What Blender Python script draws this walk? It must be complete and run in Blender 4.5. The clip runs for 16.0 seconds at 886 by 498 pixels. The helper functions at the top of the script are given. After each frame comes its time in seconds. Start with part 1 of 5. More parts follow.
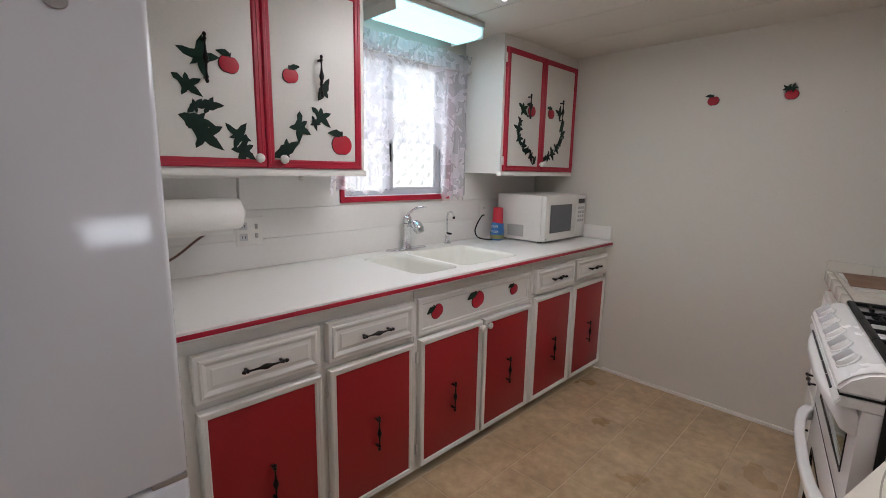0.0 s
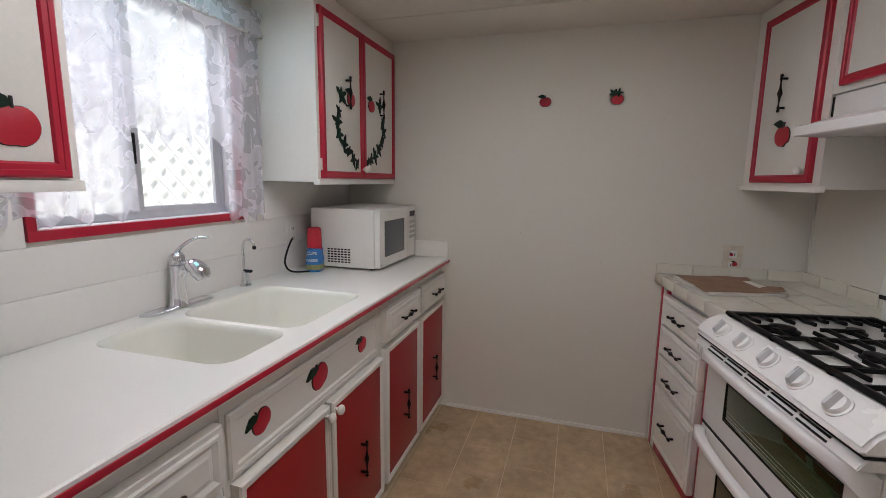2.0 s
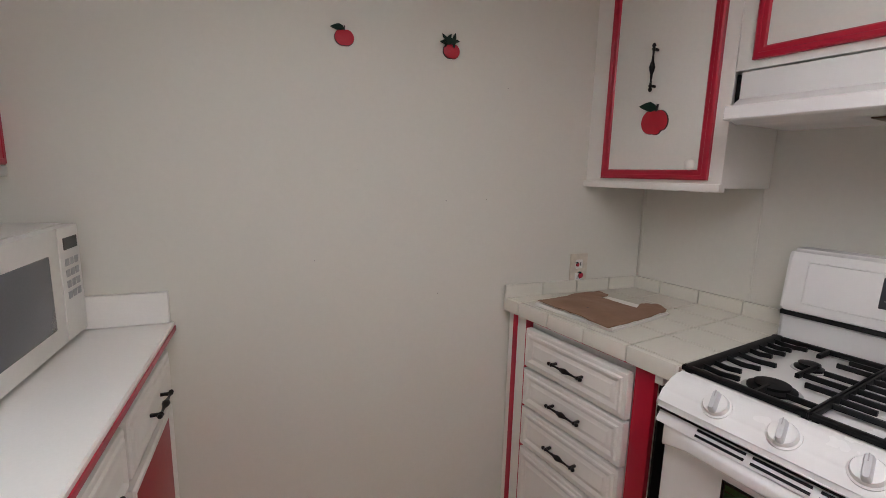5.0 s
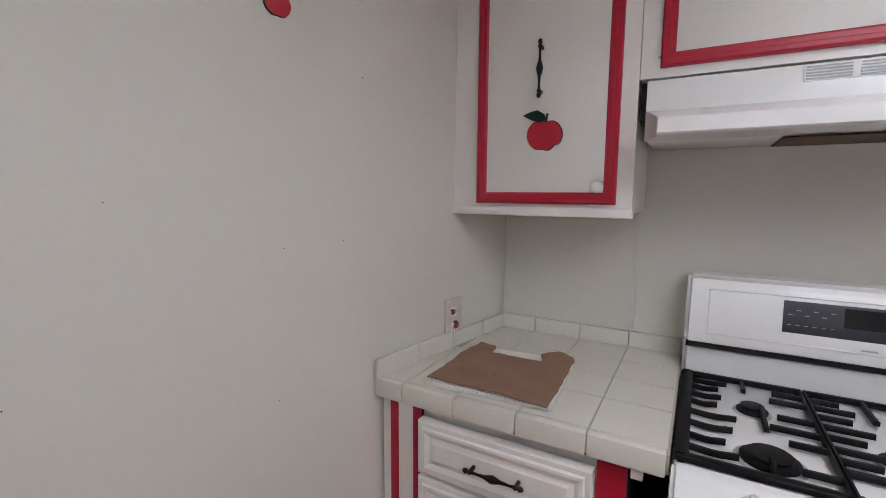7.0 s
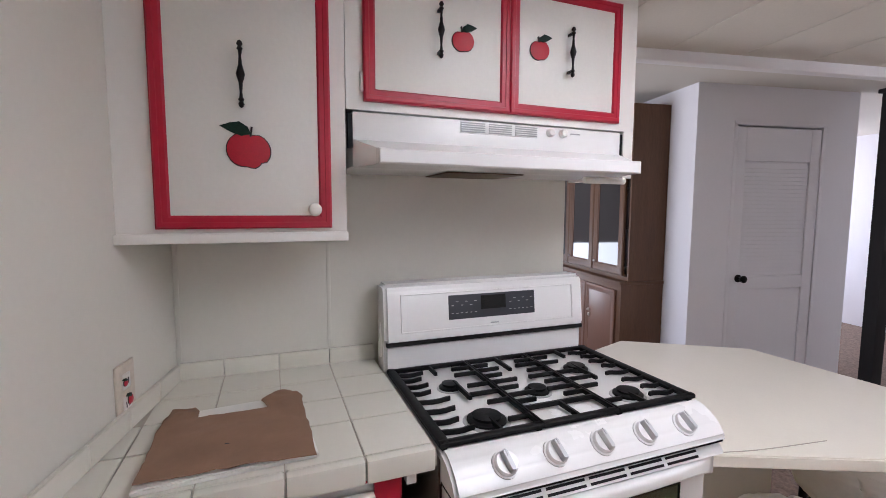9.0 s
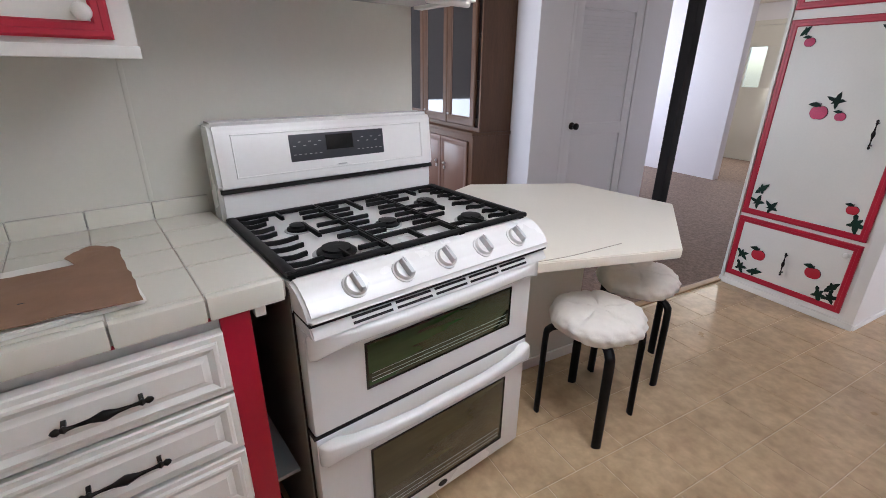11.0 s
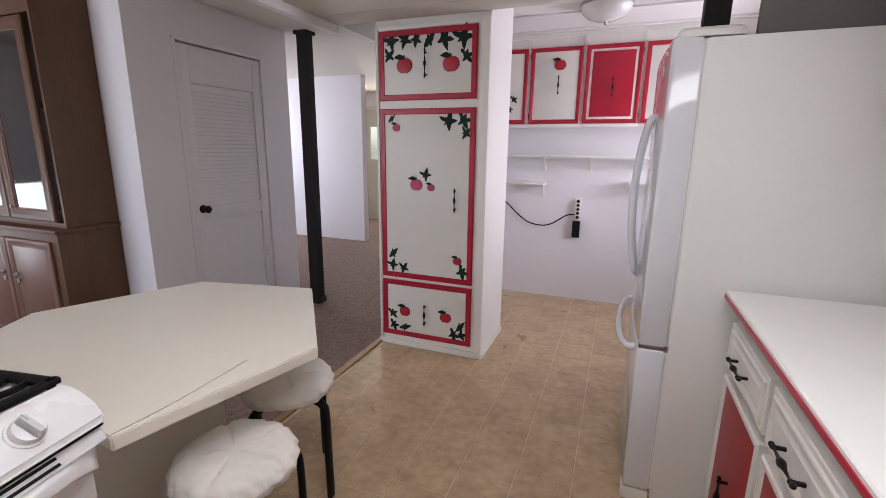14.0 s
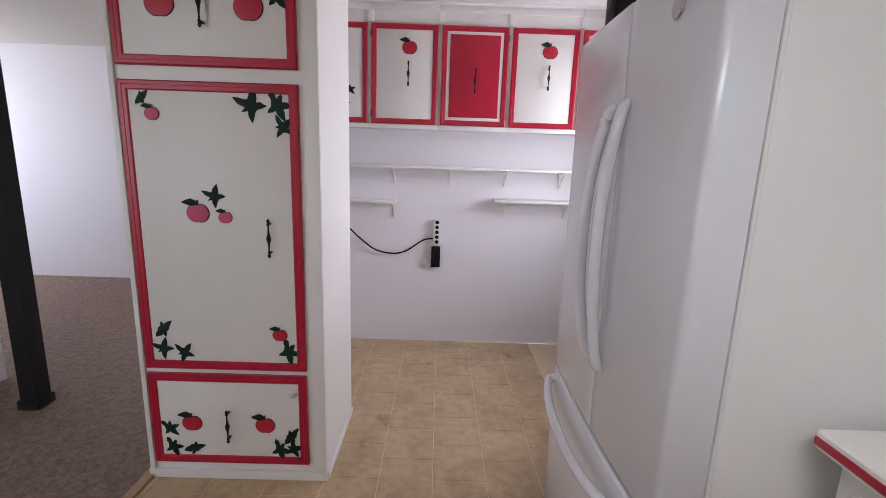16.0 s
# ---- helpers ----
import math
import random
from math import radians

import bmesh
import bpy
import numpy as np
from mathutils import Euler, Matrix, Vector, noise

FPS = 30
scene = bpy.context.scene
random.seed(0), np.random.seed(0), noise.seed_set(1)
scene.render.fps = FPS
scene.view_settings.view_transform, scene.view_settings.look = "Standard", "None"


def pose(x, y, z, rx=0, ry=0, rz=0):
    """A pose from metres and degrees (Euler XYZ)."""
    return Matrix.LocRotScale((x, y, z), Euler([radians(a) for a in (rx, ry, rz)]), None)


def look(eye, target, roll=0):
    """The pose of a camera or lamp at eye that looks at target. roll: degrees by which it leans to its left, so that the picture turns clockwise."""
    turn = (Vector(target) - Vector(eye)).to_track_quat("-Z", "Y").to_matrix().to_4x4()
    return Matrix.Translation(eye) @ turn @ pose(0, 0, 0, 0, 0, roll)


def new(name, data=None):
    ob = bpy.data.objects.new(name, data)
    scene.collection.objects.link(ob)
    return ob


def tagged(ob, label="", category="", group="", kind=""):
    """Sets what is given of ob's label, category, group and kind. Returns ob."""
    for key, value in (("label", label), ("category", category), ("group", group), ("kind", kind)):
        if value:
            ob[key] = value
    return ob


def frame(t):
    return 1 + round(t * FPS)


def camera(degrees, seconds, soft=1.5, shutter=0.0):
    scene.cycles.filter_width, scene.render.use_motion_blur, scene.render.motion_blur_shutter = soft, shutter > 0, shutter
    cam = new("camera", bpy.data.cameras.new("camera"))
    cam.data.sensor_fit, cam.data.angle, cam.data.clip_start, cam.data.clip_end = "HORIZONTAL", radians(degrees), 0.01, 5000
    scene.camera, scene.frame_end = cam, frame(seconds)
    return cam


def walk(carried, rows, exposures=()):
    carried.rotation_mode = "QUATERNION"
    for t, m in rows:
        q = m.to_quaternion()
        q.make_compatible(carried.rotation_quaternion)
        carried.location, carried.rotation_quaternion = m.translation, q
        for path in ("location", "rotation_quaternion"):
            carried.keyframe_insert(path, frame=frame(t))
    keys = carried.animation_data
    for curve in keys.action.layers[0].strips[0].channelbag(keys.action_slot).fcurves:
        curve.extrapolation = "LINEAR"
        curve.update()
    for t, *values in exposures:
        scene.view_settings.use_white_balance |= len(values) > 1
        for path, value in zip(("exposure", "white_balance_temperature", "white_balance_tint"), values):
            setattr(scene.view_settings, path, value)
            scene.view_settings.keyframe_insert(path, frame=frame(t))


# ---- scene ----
# camera: seconds, x, y, z, yaw, pitch, roll
cam = camera(89.5, 16.0, 0.9)
ROWS = [
    (0.0, 0.192, 0.464, 1.379, 45.43, -9.99, -1.12),
    (0.5, 0.007, 0.585, 1.367, 39.78, -9.45, -1.99),
    (1.0, -0.139, 0.702, 1.376, 34.95, -9.25, -2.42),
    (1.5, -0.291, 0.799, 1.386, 24.82, -8.72, -1.97),
    (2.0, -0.426, 0.897, 1.381, 16.69, -8.77, -0.75),
    (2.5, -0.493, 1.093, 1.380, 13.33, -8.90, -0.80),
    (3.0, -0.584, 1.262, 1.384, 10.98, -9.16, -0.84),
    (3.5, -0.748, 1.433, 1.391, 2.64, -8.96, 0.13),
    (4.0, -0.825, 1.588, 1.386, -5.52, -9.96, -0.02),
    (6.5, -0.845, 2.391, 1.400, -42.65, -6.64, -0.99),
    (7.0, -0.782, 2.518, 1.413, -50.12, -7.00, -0.40),
    (7.5, -0.747, 2.603, 1.405, -60.33, -7.80, -1.40),
    (8.0, -0.747, 2.737, 1.430, -75.55, -6.58, -0.74),
    (8.5, -0.773, 2.851, 1.436, -88.45, -4.62, -0.01),
    (9.0, -0.804, 2.862, 1.437, -100.94, -5.07, -0.22),
    (11.3, -0.806, 2.789, 1.330, -123.38, -24.48, -1.77),
    (11.5, -0.784, 2.768, 1.341, -128.98, -25.03, -2.30),
    (12.0, -0.805, 2.731, 1.343, -140.11, -23.83, -1.93),
    (12.5, -0.829, 2.703, 1.362, -149.12, -21.76, -1.08),
    (13.0, -0.821, 2.670, 1.373, -155.33, -18.95, -1.03),
    (13.5, -0.796, 2.587, 1.386, -158.07, -15.16, -0.63),
    (14.0, -0.762, 2.425, 1.384, -158.62, -12.77, -0.67),
    (14.5, -0.686, 2.235, 1.370, -161.44, -12.43, -1.27),
    (15.0, -0.529, 1.995, 1.374, -169.31, -12.25, -2.24),
    (15.5, -0.476, 1.729, 1.360, -175.97, -11.85, -1.75),
    (16.0, -0.451, 1.453, 1.375, -180.24, -11.31, -1.84),
]
EXPOSURES = [(0.0, 0.64, 6350, 11), (1.5, 0.52, 6400, 11), (2.5, 0.50, 6430, 12), (3.0, 0.36, 6450, 13), (3.5, 0.48, 6500, 12), (4.0, 0.90, 6500, 11), (6.5, 0.84, 6100, 14), (7.0, 1.06, 6000, 11), (8.0, 1.10, 6100, 13), (9.0, 1.24, 6050, 13), (11.5, 1.28, 5950, 9), (12.5, 1.26, 6150, 11), (13.5, 0.99, 6300, 13), (15.0, 1.00, 6250, 12), (16.0, 0.86, 6200, 12)]
walk(cam, [(t, pose(x, y, z, 90 + pitch, roll, yaw)) for t, x, y, z, yaw, pitch, roll in ROWS], EXPOSURES)

# ---- world and light ----
world = bpy.data.worlds.new("sky_world")
scene.world = world
world.use_nodes = True
wn = world.node_tree
wn.nodes.clear()
wo = wn.nodes.new("ShaderNodeOutputWorld")
wb = wn.nodes.new("ShaderNodeBackground")
ws = wn.nodes.new("ShaderNodeTexSky")
ws.sky_type, ws.sun_disc = "NISHITA", False
ws.sun_elevation, ws.sun_rotation = radians(62), radians(50)
wb.inputs[1].default_value = 0.12
wn.links.new(ws.outputs[0], wb.inputs[0])
wn.links.new(wb.outputs[0], wo.inputs[0])


def lamp(name, kind, place, target, power, colour, sx=1.0, sy=1.0):
    data = bpy.data.lights.new(name, kind)
    data.energy, data.color = power, colour
    if kind == "AREA":
        data.shape, data.size, data.size_y = "RECTANGLE", sx, sy
    ob = new(name, data)
    ob.matrix_world = look(place, target)
    return ob


sun = lamp("sun", "SUN", (2.5, 2.0, 7.0), (0, 0, 0), 5.0, (1.0, 0.96, 0.93))
sun.data.angle = radians(0.5)
sky_kitchen = lamp("window_daylight", "AREA", (-2.55, 2.07, 2.62), (-1.2, 2.07, 1.2), 15, (0.93, 0.96, 1.0), 0.9, 0.7)
sky_dining = lamp("window_daylight", "AREA", (2.9, 3.28, 1.55), (2.6, 0.0, 1.0), 18, (0.86, 0.88, 1.0), 1.5, 1.1)
# added fill for the living side; its window is unseen and assumed
sky_living = lamp("window_daylight", "AREA", (5.10, -2.3, 1.5), (0.0, -2.0, 1.1), 20, (0.84, 0.87, 1.0), 1.6, 1.3)
sky_east = lamp("window_daylight", "AREA", (5.30, 2.2, 0.68), (0.0, 2.2, 0.68), 9, (0.84, 0.90, 1.0), 1.15, 0.6)
sky_nook = lamp("window_daylight", "AREA", (-2.45, -1.07, 1.50), (1.5, -0.8, 1.0), 53, (0.90, 0.87, 1.0), 1.3, 1.3)

sky_hall = lamp("window_daylight", "AREA", (3.43, -5.16, 1.45), (3.0, -3.4, 1.2), 14, (1.0, 0.93, 0.84), 0.45, 0.6)

# ---- materials ----


def rgb(h):
    c = [int(h[i:i + 2], 16) / 255 for i in (0, 2, 4)]
    return tuple(((v + 0.055) / 1.055) ** 2.4 if v > 0.04045 else v / 12.92 for v in c)


def material(name, base, rough=0.5, metal=0.0, grain=40.0, vary=0.06, bump=0.05, spots=3.0, stretch=(1, 1, 1), per_piece=0.0, coat=0.0, shine=0.08, placed=False, spec=0.5):
    """A surface with grain and larger blotches, in metres."""
    m = bpy.data.materials.new(name)
    m.use_nodes = True
    nt = m.node_tree
    b = nt.nodes["Principled BSDF"]
    b.inputs["Roughness"].default_value, b.inputs["Metallic"].default_value = rough, metal
    b.inputs["Coat Weight"].default_value, b.inputs["Specular IOR Level"].default_value = coat, spec
    tc = nt.nodes.new("ShaderNodeTexCoord")
    mp = nt.nodes.new("ShaderNodeMapping")
    mp.inputs["Scale"].default_value = stretch
    ge = nt.nodes.new("ShaderNodeNewGeometry")
    nt.links.new(ge.outputs["Position"] if placed else tc.outputs["Object"], mp.inputs[0])
    fine, wide = nt.nodes.new("ShaderNodeTexNoise"), nt.nodes.new("ShaderNodeTexNoise")
    for nd, sc in ((fine, grain), (wide, spots)):
        nd.inputs["Scale"].default_value, nd.inputs["Detail"].default_value = sc, 5.0
        nt.links.new(mp.outputs[0], nd.inputs["Vector"])
    add = nt.nodes.new("ShaderNodeMath")
    add.operation = "ADD"
    nt.links.new(fine.outputs[0], add.inputs[0])
    nt.links.new(wide.outputs[0], add.inputs[1])
    last = add.outputs[0]
    if per_piece:
        oi = nt.nodes.new("ShaderNodeObjectInfo")
        ma = nt.nodes.new("ShaderNodeMath")
        ma.operation, ma.inputs[1].default_value = "MULTIPLY_ADD", per_piece
        nt.links.new(oi.outputs["Random"], ma.inputs[0])
        nt.links.new(last, ma.inputs[2])
        last = ma.outputs[0]
    rng = nt.nodes.new("ShaderNodeMapRange")
    rng.inputs[1].default_value, rng.inputs[2].default_value = 0.5, 1.5 + per_piece
    rng.inputs[3].default_value, rng.inputs[4].default_value = 1.0 - vary, 1.0 + vary
    nt.links.new(last, rng.inputs[0])
    mul = nt.nodes.new("ShaderNodeVectorMath")
    mul.operation = "SCALE"
    mul.inputs[0].default_value = base[:3]
    nt.links.new(rng.outputs[0], mul.inputs["Scale"])
    nt.links.new(mul.outputs[0], b.inputs["Base Color"])
    if bump:
        bp = nt.nodes.new("ShaderNodeBump")
        bp.inputs["Strength"].default_value, bp.inputs["Distance"].default_value = bump, 0.003
        nt.links.new(fine.outputs[0], bp.inputs["Height"])
        nt.links.new(bp.outputs[0], b.inputs["Normal"])
    rr = nt.nodes.new("ShaderNodeMapRange")
    rr.inputs[3].default_value, rr.inputs[4].default_value = max(0.02, rough - shine), min(1.0, rough + shine)
    nt.links.new(wide.outputs[0], rr.inputs[0])
    nt.links.new(rr.outputs[0], b.inputs["Roughness"])
    return m


def glowing(name, colour, power):
    m = bpy.data.materials.new(name)
    m.use_nodes = True
    b = m.node_tree.nodes["Principled BSDF"]
    b.inputs["Base Color"].default_value = (*colour, 1)
    b.inputs["Emission Color"].default_value = (*colour, 1)
    b.inputs["Emission Strength"].default_value = power
    return m


def glass(name, tint=(0.95, 0.97, 0.97), rough=0.02):
    m = bpy.data.materials.new(name)
    m.use_nodes = True
    nt = m.node_tree
    nt.nodes.clear()
    out = nt.nodes.new("ShaderNodeOutputMaterial")
    mix = nt.nodes.new("ShaderNodeMixShader")
    tr, gl, fr = nt.nodes.new("ShaderNodeBsdfTransparent"), nt.nodes.new("ShaderNodeBsdfGlossy"), nt.nodes.new("ShaderNodeLayerWeight")
    tr.inputs[0].default_value = (*tint, 1)
    gl.inputs["Roughness"].default_value = rough
    fr.inputs[0].default_value = 0.5
    pw, sc = nt.nodes.new("ShaderNodeMath"), nt.nodes.new("ShaderNodeMath")
    pw.operation, pw.inputs[1].default_value = "POWER", 5.0
    sc.operation, sc.inputs[1].default_value, sc.inputs[2].default_value = "MULTIPLY_ADD", 0.9, 0.04
    nt.links.new(fr.outputs["Facing"], pw.inputs[0])
    nt.links.new(pw.outputs[0], sc.inputs[0])
    nt.links.new(sc.outputs[0], mix.inputs[0])
    nt.links.new(tr.outputs[0], mix.inputs[1])
    nt.links.new(gl.outputs[0], mix.inputs[2])
    nt.links.new(mix.outputs[0], out.inputs[0])
    return m


def lace(name):
    """Thin white lace: open net with denser flowers."""
    m = bpy.data.materials.new(name)
    m.use_nodes = True
    nt = m.node_tree
    nt.nodes.clear()
    out = nt.nodes.new("ShaderNodeOutputMaterial")
    tc = nt.nodes.new("ShaderNodeTexCoord")
    vo = nt.nodes.new("ShaderNodeTexNoise")
    vo.inputs["Scale"].default_value, vo.inputs["Detail"].default_value, vo.inputs["Distortion"].default_value = 13.0, 1.5, 1.4
    nt.links.new(tc.outputs["Object"], vo.inputs["Vector"])
    fill = nt.nodes.new("ShaderNodeMapRange")
    fill.inputs[1].default_value, fill.inputs[2].default_value = 0.50, 0.53
    fill.inputs[3].default_value, fill.inputs[4].default_value = 0.42, 0.62
    nt.links.new(vo.outputs[0], fill.inputs[0])
    off, ab, cord = nt.nodes.new("ShaderNodeMath"), nt.nodes.new("ShaderNodeMath"), nt.nodes.new("ShaderNodeMapRange")
    off.operation, off.inputs[1].default_value = "SUBTRACT", 0.51
    ab.operation = "ABSOLUTE"
    cord.inputs[1].default_value, cord.inputs[2].default_value = 0.006, 0.022
    cord.inputs[3].default_value, cord.inputs[4].default_value = 0.24, 0.0
    nt.links.new(vo.outputs[0], off.inputs[0])
    nt.links.new(off.outputs[0], ab.inputs[0])
    nt.links.new(ab.outputs[0], cord.inputs[0])
    ramp = nt.nodes.new("ShaderNodeMath")
    ramp.operation = "ADD"
    nt.links.new(fill.outputs[0], ramp.inputs[0])
    nt.links.new(cord.outputs[0], ramp.inputs[1])
    di, tl, tp = nt.nodes.new("ShaderNodeBsdfDiffuse"), nt.nodes.new("ShaderNodeBsdfTranslucent"), nt.nodes.new("ShaderNodeBsdfTransparent")
    for nd in (di, tl):
        nd.inputs[0].default_value = (0.93, 0.91, 0.95, 1)
    m1, m2 = nt.nodes.new("ShaderNodeMixShader"), nt.nodes.new("ShaderNodeMixShader")
    m1.inputs[0].default_value = 0.55
    nt.links.new(di.outputs[0], m1.inputs[1])
    nt.links.new(tl.outputs[0], m1.inputs[2])
    nt.links.new(ramp.outputs[0], m2.inputs[0])
    nt.links.new(tp.outputs[0], m2.inputs[1])
    nt.links.new(m1.outputs[0], m2.inputs[2])
    nt.links.new(m2.outputs[0], out.inputs[0])
    return m


def vinyl(name, base):
    """Printed stone-look vinyl: soft clouds, drawn-out veins and a fine speckle, in world metres."""
    m = material(name, base, 0.30, 0, 70, 0.10, 0.012, 3.0, per_piece=0.12, placed=True)
    nt = m.node_tree
    b = nt.nodes["Principled BSDF"]
    old = b.inputs["Base Color"].links[0].from_socket
    ge = nt.nodes.new("ShaderNodeNewGeometry")
    last = old
    for scale, detail, twist, lo, hi, dark, light in ((4.5, 5.0, 0.25, 0.36, 0.66, (0.84, 0.82, 0.79), (1.08, 1.08, 1.07)), (21.0, 8.0, 0.15, 0.34, 0.68, (0.86, 0.85, 0.83), (1.10, 1.10, 1.09))):
        nz = nt.nodes.new("ShaderNodeTexNoise")
        nz.inputs["Scale"].default_value, nz.inputs["Detail"].default_value, nz.inputs["Distortion"].default_value = scale, detail, twist
        nt.links.new(ge.outputs["Position"], nz.inputs["Vector"])
        rm = nt.nodes.new("ShaderNodeMapRange")
        rm.inputs[1].default_value, rm.inputs[2].default_value = lo, hi
        nt.links.new(nz.outputs[0], rm.inputs[0])
        mx = nt.nodes.new("ShaderNodeMix")
        mx.data_type = "VECTOR"
        mx.inputs[4].default_value, mx.inputs[5].default_value = dark, light
        nt.links.new(rm.outputs[0], mx.inputs[0])
        mu = nt.nodes.new("ShaderNodeVectorMath")
        mu.operation = "MULTIPLY"
        nt.links.new(last, mu.inputs[0])
        nt.links.new(mx.outputs[1], mu.inputs[1])
        last = mu.outputs[0]
    nt.links.new(last, b.inputs["Base Color"])
    return m


WALL = material("wall_paint_greige", rgb("d7d4c9"), 0.55, 0, 60, 0.025, 0.04, 1.2)
WALLW = material("wall_paint_white", rgb("e9e6e8"), 0.5, 0, 60, 0.02, 0.04, 1.2)
BEAD = material("backsplash_white", rgb("e4e1dc"), 0.35, 0, 50, 0.03, 0.03, 2)
CEIL = material("ceiling_panel", rgb("d6d0c5"), 0.75, 0, 130, 0.05, 0.25, 2)
CEILW = material("ceiling_white", rgb("e6e3e1"), 0.7, 0, 130, 0.03, 0.15, 2)
WHITE = material("cabinet_white_paint", rgb("e6e3dc"), 0.38, 0, 45, 0.03, 0.06, 3)
PANEL = material("door_panel_white", rgb("dfdcd4"), 0.42, 0, 90, 0.035, 0.10, 4)
RED = material("red_gloss_paint", rgb("ad1430"), 0.36, 0, 50, 0.06, 0.06, 4)
REDP = material("red_panel_paint", rgb("9f1a22"), 0.42, 0, 70, 0.07, 0.08, 4)
LAM = material("laminate_white", rgb("eae7e1"), 0.30, 0, 160, 0.03, 0.03, 5, shine=0.015)
TABLET = material("table_cream_laminate", rgb("ebe4d5"), 0.33, 0, 120, 0.03, 0.03, 4, shine=0.02)
SINK = material("sink_cream_acrylic", rgb("e4e2d8"), 0.22, 0, 60, 0.02, 0.01, 3, shine=0.015)
TILEM = material("glazed_tile_cream", rgb("dcd8cb"), 0.22, 0, 50, 0.03, 0.03, 6, per_piece=0.5, shine=0.015)
GROUT = material("dark_grout", rgb("b3aa9c"), 0.9, 0, 90, 0.1, 0.1, 8)
ENAMEL = material("appliance_enamel", rgb("e9e7e4"), 0.27, 0, 50, 0.015, 0.012, 3, coat=0.12, shine=0.015)
FRIDGE = material("fridge_enamel", rgb("dadadc"), 0.10, 0, 190, 0.015, 0.012, 3, coat=0.2, shine=0.015)
FRIDGES = material("fridge_side_textured", rgb("e2e1dc"), 0.5, 0, 160, 0.025, 0.12, 3)
PLASW = material("white_plastic", rgb("e2dfd8"), 0.4, 0, 60, 0.03, 0.02, 4)
GREYP = material("grey_plastic", rgb("a9a8a6"), 0.4, 0, 60, 0.05, 0.03, 4)
BLACK = material("black_iron", rgb("0b0a0b"), 0.5, 0, 80, 0.2, 0.15, 6, spec=0.25)
GREYD = material("shaded_board_grey", rgb("6a6662"), 0.6, 0, 60, 0.1, 0.05, 3)
BLACKG = material("black_gloss", rgb("161617"), 0.15, 0, 80, 0.1, 0.02, 6)
# near-black standing in for shade in gaps and recesses
DARK = material("recess_shade", rgb("0f0d0c"), 0.8, 0, 30, 0.2, 0.1, 6)
BRONZE = material("antique_bronze", rgb("1b1614"), 0.4, 0.3, 90, 0.25, 0.15, 10, spec=0.3)
CHROME = material("chrome", (0.75, 0.75, 0.77), 0.09, 1.0, 40, 0.03, 0.0, 6)
STEEL = material("brushed_nickel", (0.45, 0.43, 0.42), 0.3, 1.0, 60, 0.05, 0.02, 6)
ALU = material("aluminium_frame", rgb("c4c4c8"), 0.45, 0.2, 60, 0.05, 0.03, 6)
# tint plus green and brown reflections, streaked level, painted into the glass colour
OVENGL = material("oven_glass_green_reflection", rgb("2c4527"), 0.05, 0, 9, 0.55, 0.0, 3, stretch=(0.3, 1, 3.5), coat=0.6)
OVENGB = material("oven_glass_brown_reflection", rgb("453f2a"), 0.05, 0, 9, 0.5, 0.0, 3, stretch=(0.3, 1, 3.0), coat=0.6)
VINYL = vinyl("vinyl_floor_tile", rgb("bfa684"))
JOINT = material("floor_joint", rgb("dccaad"), 0.6, 0, 60, 0.08, 0.05, 6)
CARPET = material("carpet_taupe", rgb("836f62"), 0.95, 0, 75, 0.55, 1.0, 32)
WOOD = material("walnut_veneer", rgb("5b402e"), 0.45, 0, 26, 0.28, 0.06, 3, stretch=(6, 6, 0.7), spec=0.3)
WOODP = material("walnut_panel_pink", rgb("6b4c3e"), 0.38, 0, 26, 0.14, 0.04, 3, stretch=(6, 6, 0.7))
POLE = material("pole_dark_wood", rgb("1a1615"), 0.8, 0, 30, 0.25, 0.1, 5, stretch=(5, 5, 0.5))
STRIPW = material("threshold_wood", rgb("9a7a52"), 0.5, 0, 30, 0.2, 0.08, 6, stretch=(5, 0.6, 5))
BOARDM = material("brown_card", rgb("8d6e58"), 0.8, 0, 16, 0.2, 1.0, 6)
CUSH = material("cushion_fabric", rgb("e6e0d6"), 0.85, 0, 38, 0.06, 1.0, 9)
APPLER = material("apple_red_paint", rgb("b5182e"), 0.45, 0, 60, 0.16, 0.1, 25)
APPLEP = material("apple_pink_paint", rgb("c2476b"), 0.5, 0, 120, 0.35, 0.1, 45)
LEAFM = material("ivy_green_paint", rgb("0c271c"), 0.6, 0, 50, 1.0, 0.15, 26, per_piece=0.6, spec=0.25)
OUTL = material("black_outline", rgb("1f1718"), 0.5, 0, 60, 0.1, 0.0, 10)
PAPER = material("paper_towel", rgb("efece6"), 0.9, 0, 150, 0.03, 0.35, 10)
CANB = material("can_blue", rgb("2c6fae"), 0.4, 0, 60, 0.1, 0.03, 20)
CANR = material("can_red", rgb("c3293a"), 0.45, 0, 60, 0.08, 0.03, 20)
CARDP = material("outlet_plate_floral", rgb("cfc4b4"), 0.5, 0, 60, 0.2, 0.05, 25)
LATT = material("lattice_white", rgb("eceae6"), 0.6, 0, 60, 0.03, 0.05, 6)
GROUND = material("concrete_ground", rgb("b9b4aa"), 0.9, 0, 40, 0.1, 0.2, 2)
GLASS = glass("window_glass")
# opaque pane; the hutch's dim inside is put into the glass colour
CABGL = material("cabinet_glass_dark_inside", rgb("1d1917"), 0.05, 0, 20, 0.1, 0.0, 3, shine=0.01)
LACE = lace("lace_fabric")
FLUO = glowing("fluorescent_diffuser", (0.42, 0.86, 1.0), 1.15)
PANELL = glowing("light_panel_acrylic", (0.98, 0.955, 0.99), 4.6)
KNOBG = material("light_grey_plastic", rgb("c6c6c6"), 0.35, 0, 60, 0.04, 0.02, 4)
